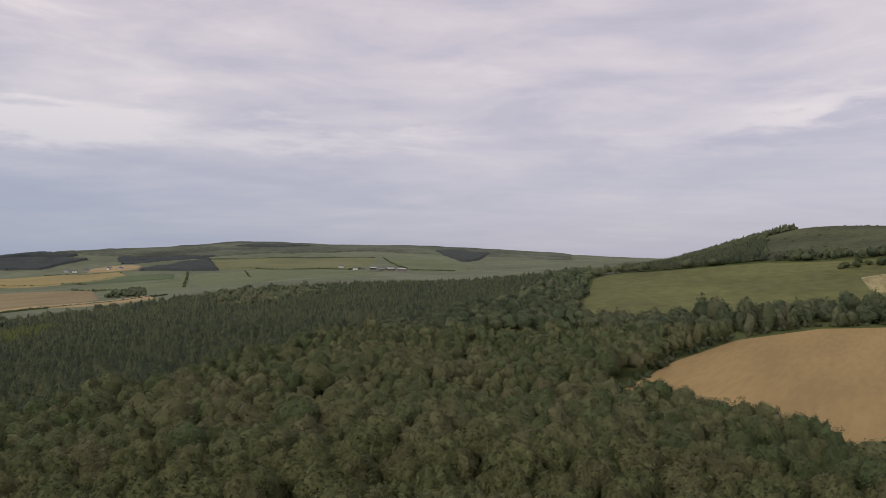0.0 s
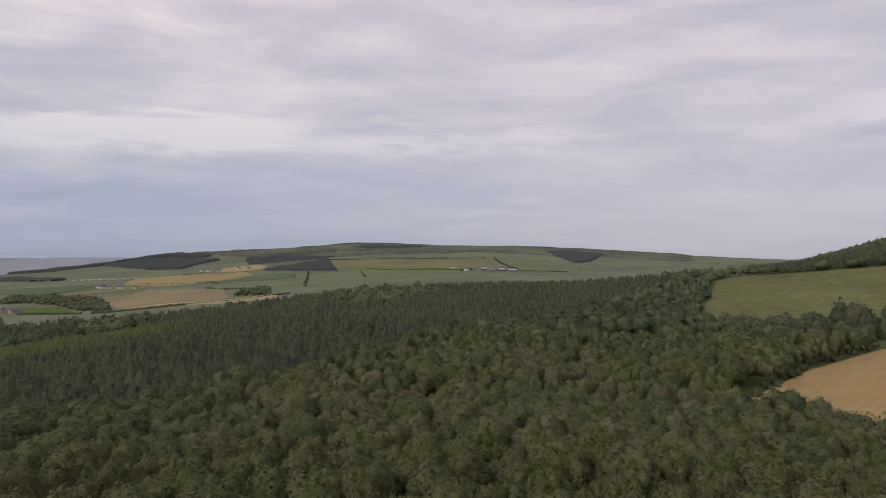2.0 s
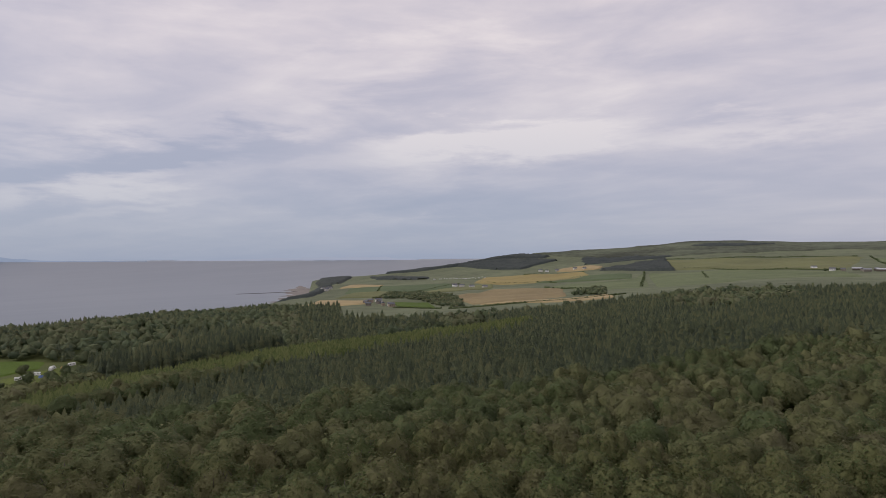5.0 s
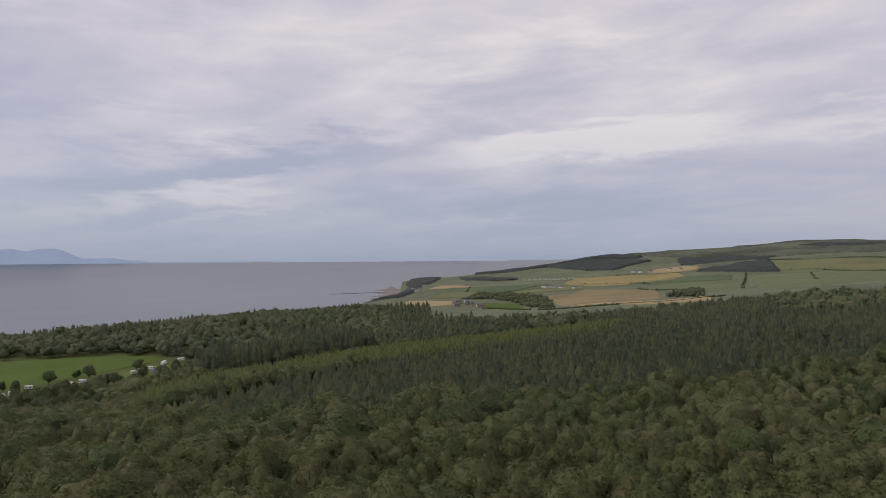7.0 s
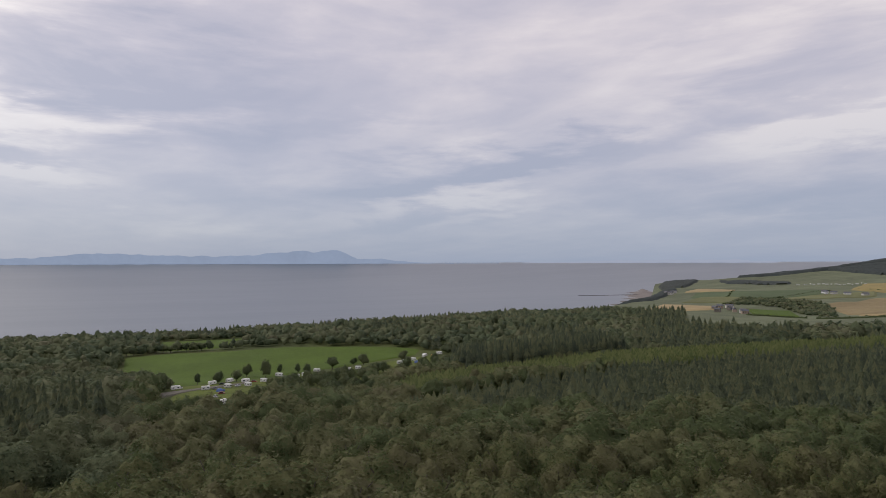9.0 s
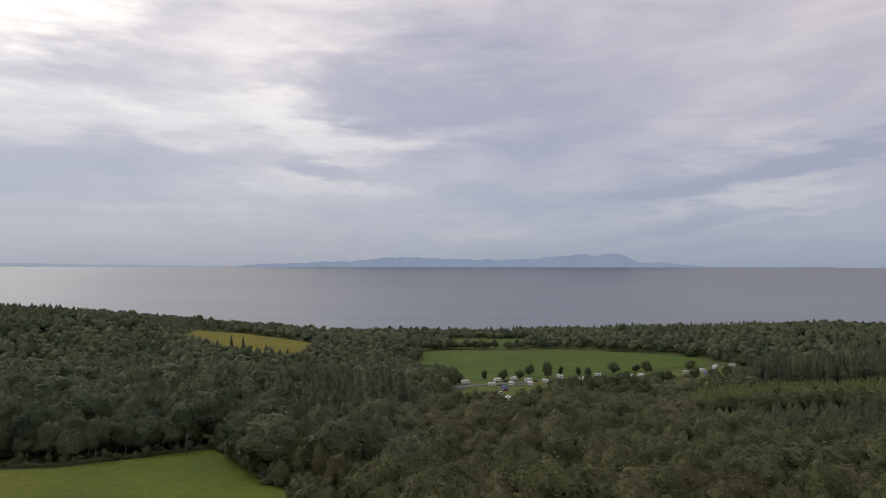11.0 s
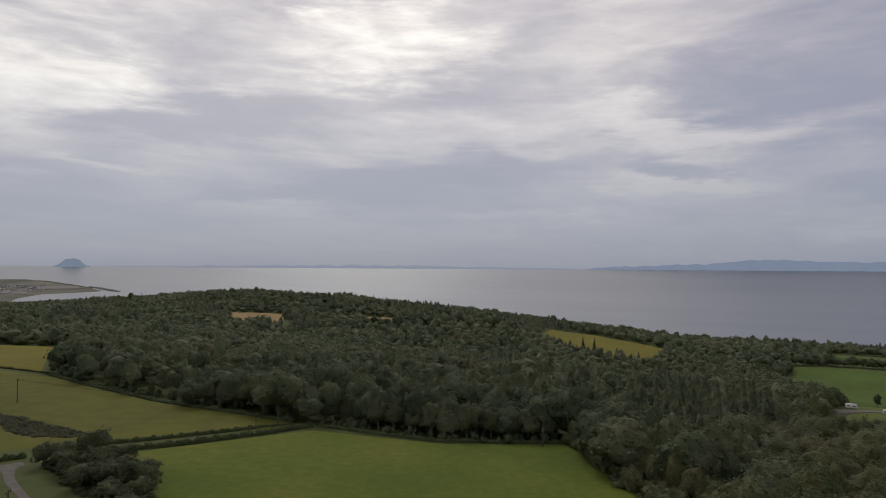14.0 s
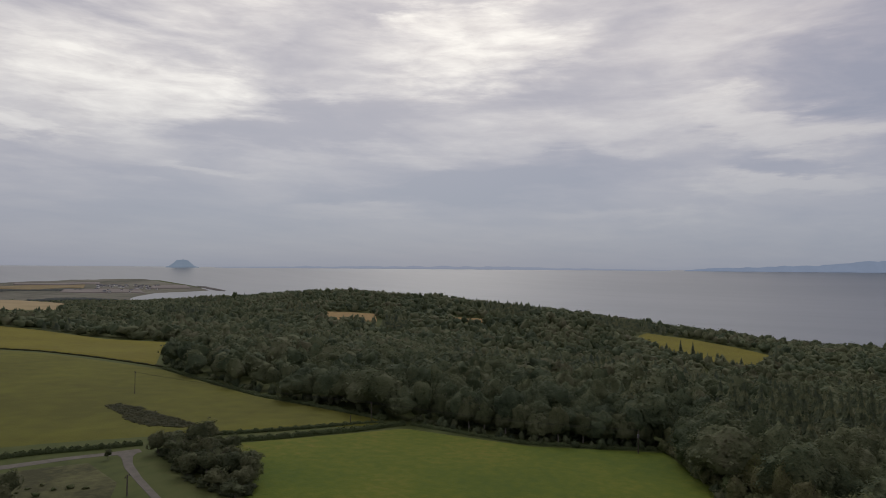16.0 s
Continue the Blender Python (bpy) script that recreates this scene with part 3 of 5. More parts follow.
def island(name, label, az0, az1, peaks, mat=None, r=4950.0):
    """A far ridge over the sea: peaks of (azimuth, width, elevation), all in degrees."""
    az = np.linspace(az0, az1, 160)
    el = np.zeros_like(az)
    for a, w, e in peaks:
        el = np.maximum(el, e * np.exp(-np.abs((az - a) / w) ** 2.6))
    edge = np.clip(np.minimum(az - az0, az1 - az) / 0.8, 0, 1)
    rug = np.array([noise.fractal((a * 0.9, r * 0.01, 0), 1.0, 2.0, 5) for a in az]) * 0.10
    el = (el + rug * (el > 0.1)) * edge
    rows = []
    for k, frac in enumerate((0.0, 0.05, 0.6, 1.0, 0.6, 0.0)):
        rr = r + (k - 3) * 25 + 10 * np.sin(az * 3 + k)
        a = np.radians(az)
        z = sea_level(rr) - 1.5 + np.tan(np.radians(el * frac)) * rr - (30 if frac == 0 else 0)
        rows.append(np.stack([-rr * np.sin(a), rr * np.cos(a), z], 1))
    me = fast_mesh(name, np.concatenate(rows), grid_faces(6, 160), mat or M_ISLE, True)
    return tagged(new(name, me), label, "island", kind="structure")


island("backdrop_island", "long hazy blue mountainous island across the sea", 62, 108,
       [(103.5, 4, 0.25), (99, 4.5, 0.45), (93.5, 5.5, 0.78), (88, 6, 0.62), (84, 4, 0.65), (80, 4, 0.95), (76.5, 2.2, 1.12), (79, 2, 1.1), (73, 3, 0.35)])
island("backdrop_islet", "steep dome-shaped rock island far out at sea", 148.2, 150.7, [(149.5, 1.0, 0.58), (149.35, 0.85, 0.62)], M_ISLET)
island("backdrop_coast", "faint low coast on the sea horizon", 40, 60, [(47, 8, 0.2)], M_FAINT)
# Bluish haze band over the sea, shaped as a low glowing ridge.
island("backdrop_coast", "faint blue band of haze along the sea horizon", 109, 147, [(128, 15, 0.2)], M_FAINT, 4965.0)

# ---- trees ----
rng = np.random.default_rng(7)


def inside(x, y, poly):
    p = np.asarray(poly, float)
    hit = np.zeros(x.shape, bool)
    for (x0, y0), (x1, y1) in zip(p, np.roll(p, -1, axis=0)):
        if y0 != y1:
            hit ^= ((y0 > y) != (y1 > y)) & (x < (x1 - x0) * (y - y0) / (y1 - y0) + x0)
    return hit


def sphere(level=1):
    bm = bmesh.new()
    bmesh.ops.create_icosphere(bm, subdivisions=level, radius=1)
    v = np.array([w.co[:] for w in bm.verts])
    f = np.array([[w.index for w in q.verts] for q in bm.faces])
    bm.free()
    return v, f


ICO2, ICO3, ICO4 = sphere(2), sphere(3), sphere(4)


def unit(a):
    return a / np.maximum(np.linalg.norm(a, axis=1), 1e-6)[:, None]


def leaf_quads(pts, nrm, size, seed):
    """Small uneven leaf clumps at pts that face roughly along nrm: one uneven triangle each."""
    g = np.random.default_rng(seed)
    n = nrm + g.normal(0, 0.36, nrm.shape)
    n /= np.linalg.norm(n, axis=1)[:, None]
    t = np.cross(n, g.normal(0, 1, n.shape))
    t /= np.linalg.norm(t, axis=1)[:, None]
    b = np.cross(n, t)
    s = size * g.uniform(0.6, 1.35, (len(pts), 1))
    w = [g.uniform(0.7, 1.2, (len(pts), 1)) for _ in range(3)]
    c = [pts + t * s * 0.62 * w[0], pts - t * s * 0.36 * w[1] + b * s * 0.55 * w[2], pts - t * s * 0.36 * w[2] - b * s * 0.55 * w[1]]
    v = np.stack(c, 1).reshape(-1, 3)
    return v, np.arange(len(v)).reshape(-1, 3)


def crown(seed, leaves, size, lobes=16, ball=None, low=-0.3):
    """A broadleaf crown of about unit radius, its base near z 0: one billowing canopy skin over heaped boughs, roughened by leaf sprays."""
    g = np.random.default_rng(seed)
    bv, bf = ball if ball is not None else ICO3
    # boughs: a few large ones, and small ones heaped over them
    c = unit(g.normal(0, 1, (lobes, 3)))
    c[:, 2] = np.abs(c[:, 2]) * 1.2 - 0.32
    big = np.arange(lobes) < max(4, lobes // 7)
    far_out = g.uniform(0.86, 1.08, 3)
    c *= np.where(big, g.uniform(0.34, 0.58, lobes), g.uniform(0.62, 0.88, lobes))[:, None] * far_out
    rad = np.where(big, g.uniform(0.25, 0.35, lobes), g.uniform(0.12, 0.22, lobes))
    d = unit(bv @ np.array(Euler((0, 0, g.uniform(0, 6))).to_matrix()))

    def skin(d):
        along_c = d @ c.T
        under = along_c ** 2 - (c ** 2).sum(axis=1) + rad ** 2
        reach = np.where(under > 0, along_c + np.sqrt(np.maximum(under, 0)), 0)
        return np.maximum(reach.max(axis=1), 0.40)

    w = d * (skin(d) * g.uniform(0.92, 1.06, len(d)))[:, None] * [1, 1, 1.04]
    f = bf[w[bf][:, :, 2].max(axis=1) > low - 0.12]
    face_n = np.cross(w[f[:, 1]] - w[f[:, 0]], w[f[:, 2]] - w[f[:, 0]])
    n = np.zeros_like(w)
    for k in range(3):
        np.add.at(n, f[:, k], face_n)
    n = unit(unit(n) + 0.25 * unit(w + [0, 0, 0.3]))
    # leaf sprays stand a little proud of the skin
    e = unit(g.normal(0, 1, (leaves * 3, 3)))
    r = skin(e)
    p = e * (r * g.uniform(0.96, 1.13, len(e)))[:, None] * [1, 1, 1.04]
    k = np.flatnonzero((p[:, 2] > low) & (r > 0.5))[:leaves]
    p = p[k]
    near = np.argmin(((p[:, None] - c[None]) ** 2).sum(axis=2) / (rad ** 2)[None], axis=1)
    out = unit(unit(p - c[near]) + 0.5 * unit(p + [0, 0, 0.3]))
    lv, lf = leaf_quads(p, out + [0, 0, 0.8], size, seed + 1)
    ln = np.repeat(unit(out + g.normal(0, 0.55, out.shape)), 3, axis=0)
    return np.concatenate([w, lv]) + [0, 0, 0.55], np.concatenate([f, lf + len(w)]), np.concatenate([n, ln])


def spruce(seed, tiers, points):
    """A conifer one metre high: drooping jagged tiers round a slender leader."""
    g = np.random.default_rng(seed)
    vs, fs, ns, at = [], [], [], 0
    for k in range(tiers):
        top = 0.16 + 0.84 * (k + 1.25) / (tiers + 0.25)
        r = 0.20 * (1 - k / (tiers + 0.15)) ** 0.85
        drop = 1.35 * 0.84 / tiers + 0.06
        a = np.arange(points * 2) * math.pi / points + g.uniform(0, 6)
        rr = r * np.where(np.arange(points * 2) % 2, g.uniform(0.45, 0.70, points * 2), g.uniform(0.85, 1.25, points * 2))
        ring = np.stack([rr * np.cos(a), rr * np.sin(a), top - drop * (0.55 + 0.45 * rr / r) + g.uniform(-0.02, 0.02, points * 2)], 1)
        vs += [[[0, 0, min(top, 1.0)]], ring]
        side = np.stack([np.cos(a), np.sin(a), np.full(points * 2, 0.75)], 1) + g.normal(0, 0.18, (points * 2, 3))
        ns += [[[0, 0, 1.0]], side * [0.2, 0.2, 1]]
        i = np.arange(points * 2)
        fs.append(np.stack([np.full(points * 2, at), at + 1 + i, at + 1 + (i + 1) % (points * 2)], 1))
        at += 1 + points * 2
    return np.concatenate(vs), np.concatenate(fs), unit(np.concatenate(ns))


def scatter(templates, x, y, radius, tall, sink=0.0, lift=None):
    """All trees at x, y as one pair of arrays: templates scaled by radius sideways and tall upwards."""
    vs, fs, ns, tones, at = [], [], [], [], 0
    tone = (rng.normal(0.5, 0.15, len(x)) + 0.2 * patchy(x, y, 42, 9.0)).clip(0, 1)
    which = rng.integers(0, len(templates), len(x))
    spin = rng.uniform(0, 2 * math.pi, len(x))
    z = height(x, y) - sink + (0 if lift is None else lift)
    for k, (tv, tf, *tn) in enumerate(templates):
        i = np.flatnonzero(which == k)
        if not len(i):
            continue
        c, s = np.cos(spin[i])[:, None], np.sin(spin[i])[:, None]
        r, h = radius[i][:, None], tall[i][:, None]
        X = (tv[:, 0] * c - tv[:, 1] * s) * r + x[i][:, None]
        Y = (tv[:, 0] * s + tv[:, 1] * c) * r + y[i][:, None]
        Z = tv[:, 2] * h + z[i][:, None]
        vs.append(np.stack([X, Y, Z], -1).reshape(-1, 3))
        fs.append((tf[None] + (np.arange(len(i)) * len(tv))[:, None, None] + at).reshape(-1, 3))
        tones.append(np.repeat(tone[i], len(tv)))
        if tn:
            n = tn[0]
            ns.append(unit(np.stack([(n[:, 0] * c - n[:, 1] * s) / r, (n[:, 0] * s + n[:, 1] * c) / r, n[:, 2] / h], -1).reshape(-1, 3)))
        at += len(i) * len(tv)
    return np.concatenate(vs), np.concatenate(fs), np.concatenate(ns) if ns else None, np.concatenate(tones)


def spots(step, r0, r1, az0=-37, az1=164, jitter=0.42):
    """Uneven planting places at about that step between two distances."""
    n = int(2 * r1 / step) + 2
    i, j = np.meshgrid(np.arange(n), np.arange(n), indexing="ij")
    x = ((i + 0.5 * (j % 2)) * step - r1 + rng.uniform(-jitter, jitter, i.shape) * step).ravel()
    y = (j * step * 0.9 - r1 + rng.uniform(-jitter, jitter, i.shape) * step).ravel()
    r = np.hypot(x, y)
    az = np.degrees(np.arctan2(-x, y))
    az = np.where(az < -100, az + 360, az)
    k = (r >= r0) & (r < r1) & (az > az0) & (az < az1)
    return x[k], y[k]


SPRUCE_AREA = [(-215, 80), (-180, 151), (-142, 218), (-104, 302), (-76, 393), (-18, 520), (45, 648), (120, 820), (160, 1000), (120, 1120), (-100, 1110),
               (-270, 980), (-365, 790), (-430, 665), (-385, 560), (-380, 461), (-342, 282), (-298, 160), (-272, 100)]
YOUNG_AREA = [(-272, 100), (-300, 130), (-327, 155), (-328, 195), (-341, 244), (-336, 300), (-332, 397), (-325, 459), (-316, 507), (-330, 575), (-350, 560), (-361, 512), (-395, 471), (-401, 403), (-409, 347), (-414, 295), (-403, 240), (-396, 188), (-379, 163), (-345, 120)]
DARK_ROW = [(-399, 186), (-406, 240), (-418, 295), (-416, 330), (-456, 338), (-464, 295), (-450, 240), (-441, 195)]
BROAD_PATCH = [(-299, 800), (-328, 960), (-291, 1037), (-240, 1060), (-177, 974), (-129, 823), (-156, 739), (-182, 680), (-223, 690)]
MAIN_WOOD = [(330, -80), (330, 150), (500, 420), (720, 560), (800, 900), (560, 900), (480, 800), (230, 960), (150, 1150), (-100, 1110), (-270, 980), (-372, 798), (-435, 680), (-525, 620), (-640, 640), (-740, 690), (-850, 800),
             (-960, 780), (-1320, 600), (-1250, -200), (-1150, -500), (-1300, -900), (-1500, -1500), (-1000, -1900), (-640, -1700), (-420, -1100), (-300, -1000), (-120, -900), (-160, -800),
             (-330, -560), (-212, -374), (-190, -255), (-192, -172), (-225, -83), (-160, -20), (-100, 0), (60, -80)]
HILL_WOOD = [(250, 945), (345, 865), (405, 838), (475, 790), (640, 700), (1100, 900), (1100, 1300), (500, 1350), (300, 1100)]
CAMP = [(-288, -10), (-284, 64), (-300, 100), (-395, 118), (-440, 175), (-480, 222), (-560, 262), (-600, 268), (-641, 250), (-760, 130), (-790, 15), (-760, -34), (-640, -30), (-523, 10)]
CASTLE_LAWN = [(-1030, -380), (-1045, -490), (-1135, -470), (-1120, -380)]
FIELDS = EXCLUDE[:] + [CAMP, CASTLE_LAWN]


def open_land(x, y, margin=3.0):
    hit = np.zeros(x.shape, bool)
    for f in FIELDS:
        c = f.mean(axis=0) if hasattr(f, "mean") else np.mean(f, axis=0)
        p = np.asarray(f, float)
        d = p - c
        p = c + d * (1 + margin / np.maximum(np.linalg.norm(d, axis=1), 1))[:, None]
        hit |= inside(x, y, p)
    return hit


def wooded(x, y, area):
    k = inside(x, y, np.asarray(area, float)) & (height(x, y) > 7)
    k[k] &= ~open_land(x[k], y[k])
    return k


def patchy(x, y, scale, seed):
    a = np.sin(x / scale + seed + 1.7 * np.sin(y / scale * 0.7 + seed))
    return a * np.sin(y / scale * 1.1 - seed + 1.3 * np.sin(x / scale * 0.8))


def is_spruce(x, y):
    """Dark conifer groups in the mixed woods by the sea."""
    far = (np.hypot(x, y) > 420) & (x < -250)
    north = (bearing(x, y) > 34) & (bearing(x, y) < 66) & (np.hypot(x, y) > 480)
    west = (bearing(x, y) > 96) & (bearing(x, y) < 128)
    copse = (bearing(x, y) > 43) & (bearing(x, y) < 50.5) & (np.hypot(x, y) > 560)
    far = far & (np.hypot(x + 690, y - 90) > 175)
    return far & (copse | (patchy(x, y, 60, 2.0) > np.where(north, 0.46, np.where(west, 0.52, 0.68))))


BROAD_HI = [crown(s, 1500, 0.07, 90, ICO4, low=-0.15) for s in range(10, 18)]
BROAD_MID = [crown(s, 1500, 0.068, 60, ICO3) for s in range(20, 30)]
BROAD_LOW = [crown(s, 380, 0.098, 34, ICO2) for s in range(30, 40)]
BROAD_BACK = [crown(s, 190, 0.13, 20, ICO2, low=-0.1) for s in range(60, 70)]
BROAD_FAR = [crown(s, 20, 0.24, 10, ICO2, low=-0.1) for s in range(40, 50)]
SPRUCE_HI = [spruce(s, 7, 7) for s in range(50, 58)]
SPRUCE_LOW = [spruce(s, 5, 5) for s in range(60, 66)]


def stuff(name, label, arrays, mat, category="trees"):
    return tagged(new(name, fast_mesh(name, *arrays[:2], mat, True, *arrays[2:])), label, category, kind="stuff")


def trunk_mesh(seed, bark):
    """A tapered trunk one metre high with limbs that spread into the crown."""
    g = random.Random(seed)
    bm = bmesh.new()

    def limb(a, b, r0, r1, sides=6):
        a, b = Vector(a), Vector(b)
        q = (b - a).to_track_quat("Z", "Y")
        rings = []
        for p, r in ((a, r0), ((a + b) / 2 + Vector((g.uniform(-.03, .03), g.uniform(-.03, .03), 0)), (r0 + r1) / 2), (b, r1)):
            rings.append([bm.verts.new(p + q @ Vector((r * math.cos(k * 2 * math.pi / sides), r * math.sin(k * 2 * math.pi / sides), 0))) for k in range(sides)])
        for u, w in zip(rings, rings[1:]):
            for k in range(sides):
                bm.faces.new((u[k], u[(k + 1) % sides], w[(k + 1) % sides], w[k]))

    limb((0, 0, -0.05), (0.02, 0.01, 0.55), 0.028, 0.018)
    for k in range(5):
        a = k * 1.26 + g.uniform(-.3, .3)
        limb((0.02, 0.01, 0.42 + 0.03 * k), (0.22 * math.cos(a), 0.22 * math.sin(a), 0.78 + g.uniform(-.05, .08)), 0.013, 0.004, 5)
    me = bpy.data.meshes.new("trunk")
    bm.to_mesh(me)
    bm.free()
    me.materials.append(bark)
    return me


TRUNKS = [trunk_mesh(s, M_BARK) for s in range(4)]
PALE_TRUNKS = [trunk_mesh(s, M_PALEBARK) for s in range(4, 8)]
CROWNS = [fast_mesh("crown", v, f, M_LEAF, True, n) for v, f, n in BROAD_HI]
FAR_CROWNS = [fast_mesh("crown", v, f, M_LEAF, True, n) for v, f, n in BROAD_MID]
THICKET_CROWNS = [fast_mesh("crown", v, f, M_THICKET, True, n) for v, f, n in (crown(s, 700, 0.11, 26, ICO2, low=-0.4) for s in range(70, 78))]
SPRUCE_CROWNS = [fast_mesh("crown", v, f, M_NEEDLE, True, n, np.full(len(v), 0.45)) for v, f, n in (spruce(s, 10, 9) for s in range(90, 96))]
CAMP_CROWNS = [fast_mesh("crown", v, f, M_LEAF_CAMP, True, n) for v, f, n in BROAD_LOW]
WILLOW_CROWNS = [fast_mesh("crown", v, f, M_WILLOW, True, n) for v, f, n in BROAD_MID[:8]]


def broadleaf_tree(k, x, y, radius, tall, label, group, name="broadleaf_tree"):
    """A tree with trunk and crown; meshes are shared between alike trees."""
    root = new(name)
    root.location = (x, y, float(height(x, y)))
    root.rotation_euler = (0, 0, k * 2.4)
    t = new("trunk", (PALE_TRUNKS if name == "willow_tree" else TRUNKS)[k % 4])
    t.parent, t.scale = root, (radius * 2.2, radius * 2.2, tall)
    c = new("crown", (WILLOW_CROWNS if name == "willow_tree" else THICKET_CROWNS if name == "scrub_tree" else CAMP_CROWNS if name in ("campsite_tree", "farm_tree", "lone_tree") else CROWNS if name == "broadleaf_tree" and k < 190 else FAR_CROWNS)[k % 8])
    c.parent = root
    lift = {"campsite_tree": 0.09, "willow_tree": 0.14, "scrub_tree": 0.12 + 0.08 * (k % 3)}.get(name, 0.1) * tall
    c.location = (0, 0, lift)
    c.scale = (radius, radius, (tall - lift) / 1.55)
    return tagged(root, label, "tree", group)


def keep_broad(x, y, area):
    k = wooded(x, y, area)
    for other in (SPRUCE_AREA, YOUNG_AREA, DARK_ROW):
        k &= ~inside(x, y, other) | inside(x, y, BROAD_PATCH)
    return k


def bearing(x, y):
    a = np.degrees(np.arctan2(-x, y))
    return np.where(a < -100, a + 360, a)


def far_edge(x, y):
    return 470 + 40 * patchy(x, y, 35, 1.0)


# the near mixed wood: small crowns inland, larger trees down towards the sea
def near_wood():
    xs, ys = spots(7.9, 3, 520, -37, 42)
    xm, ym = spots(8.8, 3, 520, 42, 96)
    xl, yl = spots(13.0, 105, 520, 96, 164)
    x, y = np.concatenate([xs, xm, xl]), np.concatenate([ys, ym, yl])
    big = np.concatenate([np.zeros(len(xs)), np.full(len(xm), 0.5), np.ones(len(xl))])
    k = keep_broad(x, y, MAIN_WOOD) & (np.hypot(x, y) < far_edge(x, y))
    x, y, big = x[k], y[k], big[k]
    vary = 1 + 0.20 * patchy(x, y, 28, 3.0)
    rad = rng.uniform(4.1 + 1.6 * big, 6.6 + 3.8 * big) * vary * np.where(rng.random(len(x)) < 0.12 - 0.06 * big, 1.45, 1.0)
    tall = rng.uniform(10.3 + 1.2 * big, 14.2 + 3.8 * big) + (rad - 5.5) * 0.6 + 1.3 * patchy(x, y, 17, 5.0)
    tall[(bearing(x, y) > 52) & (bearing(x, y) < 76) & (np.hypot(x, y) > 250)] *= 0.78
    return x, y, rad, tall


bx, by, brad, btall = near_wood()
dark = (bearing(bx, by) > 96) & (np.hypot(bx, by) > 240) & (bx < -265) & (patchy(bx, by, 46, 7.0) > 0.42)
h = rng.uniform(13, 19, dark.sum())
stuff("spruce_group", "dark spruces standing in groups among the broadleaf wood", scatter(SPRUCE_HI, bx[dark], by[dark], h * 1.35, h), M_NEEDLE)
bx, by, brad, btall = bx[~dark], by[~dark], brad[~dark], btall[~dark]
br = np.hypot(bx, by)
order = np.argsort(br)
near = np.zeros(len(bx), bool)
near[order[br[order] > 112][:290]] = True
for n, i in enumerate(np.flatnonzero(near)):
    broadleaf_tree(n, float(bx[i]), float(by[i]), float(brad[i]), float(btall[i]), "leafy broadleaf woodland tree with a rounded olive green crown", "woodland trees")
for lo, hi, tpl, name in ((0, 106, BROAD_LOW, "mixed_wood_below"), (106, 205, BROAD_MID, "mixed_wood"), (205, 330, BROAD_LOW, "mixed_wood_beyond"), (330, 600, BROAD_BACK, "mixed_wood_behind")):
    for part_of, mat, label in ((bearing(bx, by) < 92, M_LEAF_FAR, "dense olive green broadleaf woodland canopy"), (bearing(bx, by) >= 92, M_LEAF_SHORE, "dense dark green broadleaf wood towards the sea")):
        ring = ~near & (br >= lo) & (br < hi) & part_of
        broad = ring & (brad > 6.5) & (lo in (106, 205))
        for i, leafy in ((np.flatnonzero(ring & ~broad), tpl), (np.flatnonzero(broad), BROAD_MID)):
            if len(i):
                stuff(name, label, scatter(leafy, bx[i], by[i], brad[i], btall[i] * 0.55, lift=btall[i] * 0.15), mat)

# woods further off
fx, fy = spots(13.0, 425, 1900)
k = keep_broad(fx, fy, MAIN_WOOD) & (np.hypot(fx, fy) >= far_edge(fx, fy)) & ~inside(fx, fy, HILL_WOOD) & ~((fy > 960) & (np.abs(fx) < 280))
hx, hy = spots(7.2, 700, 1500, -60, 0)
hr, ha = np.hypot(hx, hy), np.degrees(np.arctan2(hx, hy))
kh = wooded(hx, hy, HILL_WOOD) & (hr < 1290) & ((hr < 950 + 18 * np.sin(ha * 2.1)) | (ha < 26.0) | ((hr > 1120 + (ha - 24) * 14) & (ha < 28.0)))
fx, fy = np.concatenate([fx[k], hx[kh]]), np.concatenate([fy[k], hy[kh]])
frad = rng.uniform(6.0, 12.5, len(fx)) * (1 + 0.2 * patchy(fx, fy, 60, 4.0))
ftall = rng.uniform(8.5, 13, len(fx)) * (1 + 0.16 * patchy(fx, fy, 48, 6.0)) + (frad - 5) * 0.7
belt = (fx > 60) & (fy > 380) & (fy < 640)
ftall[belt] *= np.where(fx[belt] < 200, 0.95, 1.4)
hill = inside(fx, fy, HILL_WOOD)
ftall[hill] *= 0.72
frad[hill] *= 0.72
con = is_spruce(fx, fy) | (inside(fx, fy, HILL_WOOD) & (patchy(fx, fy, 60, 5.0) > -0.1))
fr = np.where(hill, 1200, np.hypot(fx, fy)) + 60 * patchy(fx, fy, 40, 2.5)
for lo, hi, tpl, name in ((0, 680, BROAD_BACK, "cliff_wood"), (680, 3000, BROAD_FAR, "shore_wood")):
    i = np.flatnonzero(~con & (fr >= lo) & (fr < hi))
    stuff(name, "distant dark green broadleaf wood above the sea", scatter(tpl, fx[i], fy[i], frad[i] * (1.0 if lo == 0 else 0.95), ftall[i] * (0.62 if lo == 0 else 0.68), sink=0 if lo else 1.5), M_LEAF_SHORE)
stuff("spruce_clumps", "dark spruces scattered through the distant woods", scatter(SPRUCE_LOW, fx[con], fy[con], ftall[con] * 1.9, ftall[con] * 1.02), M_NEEDLE)

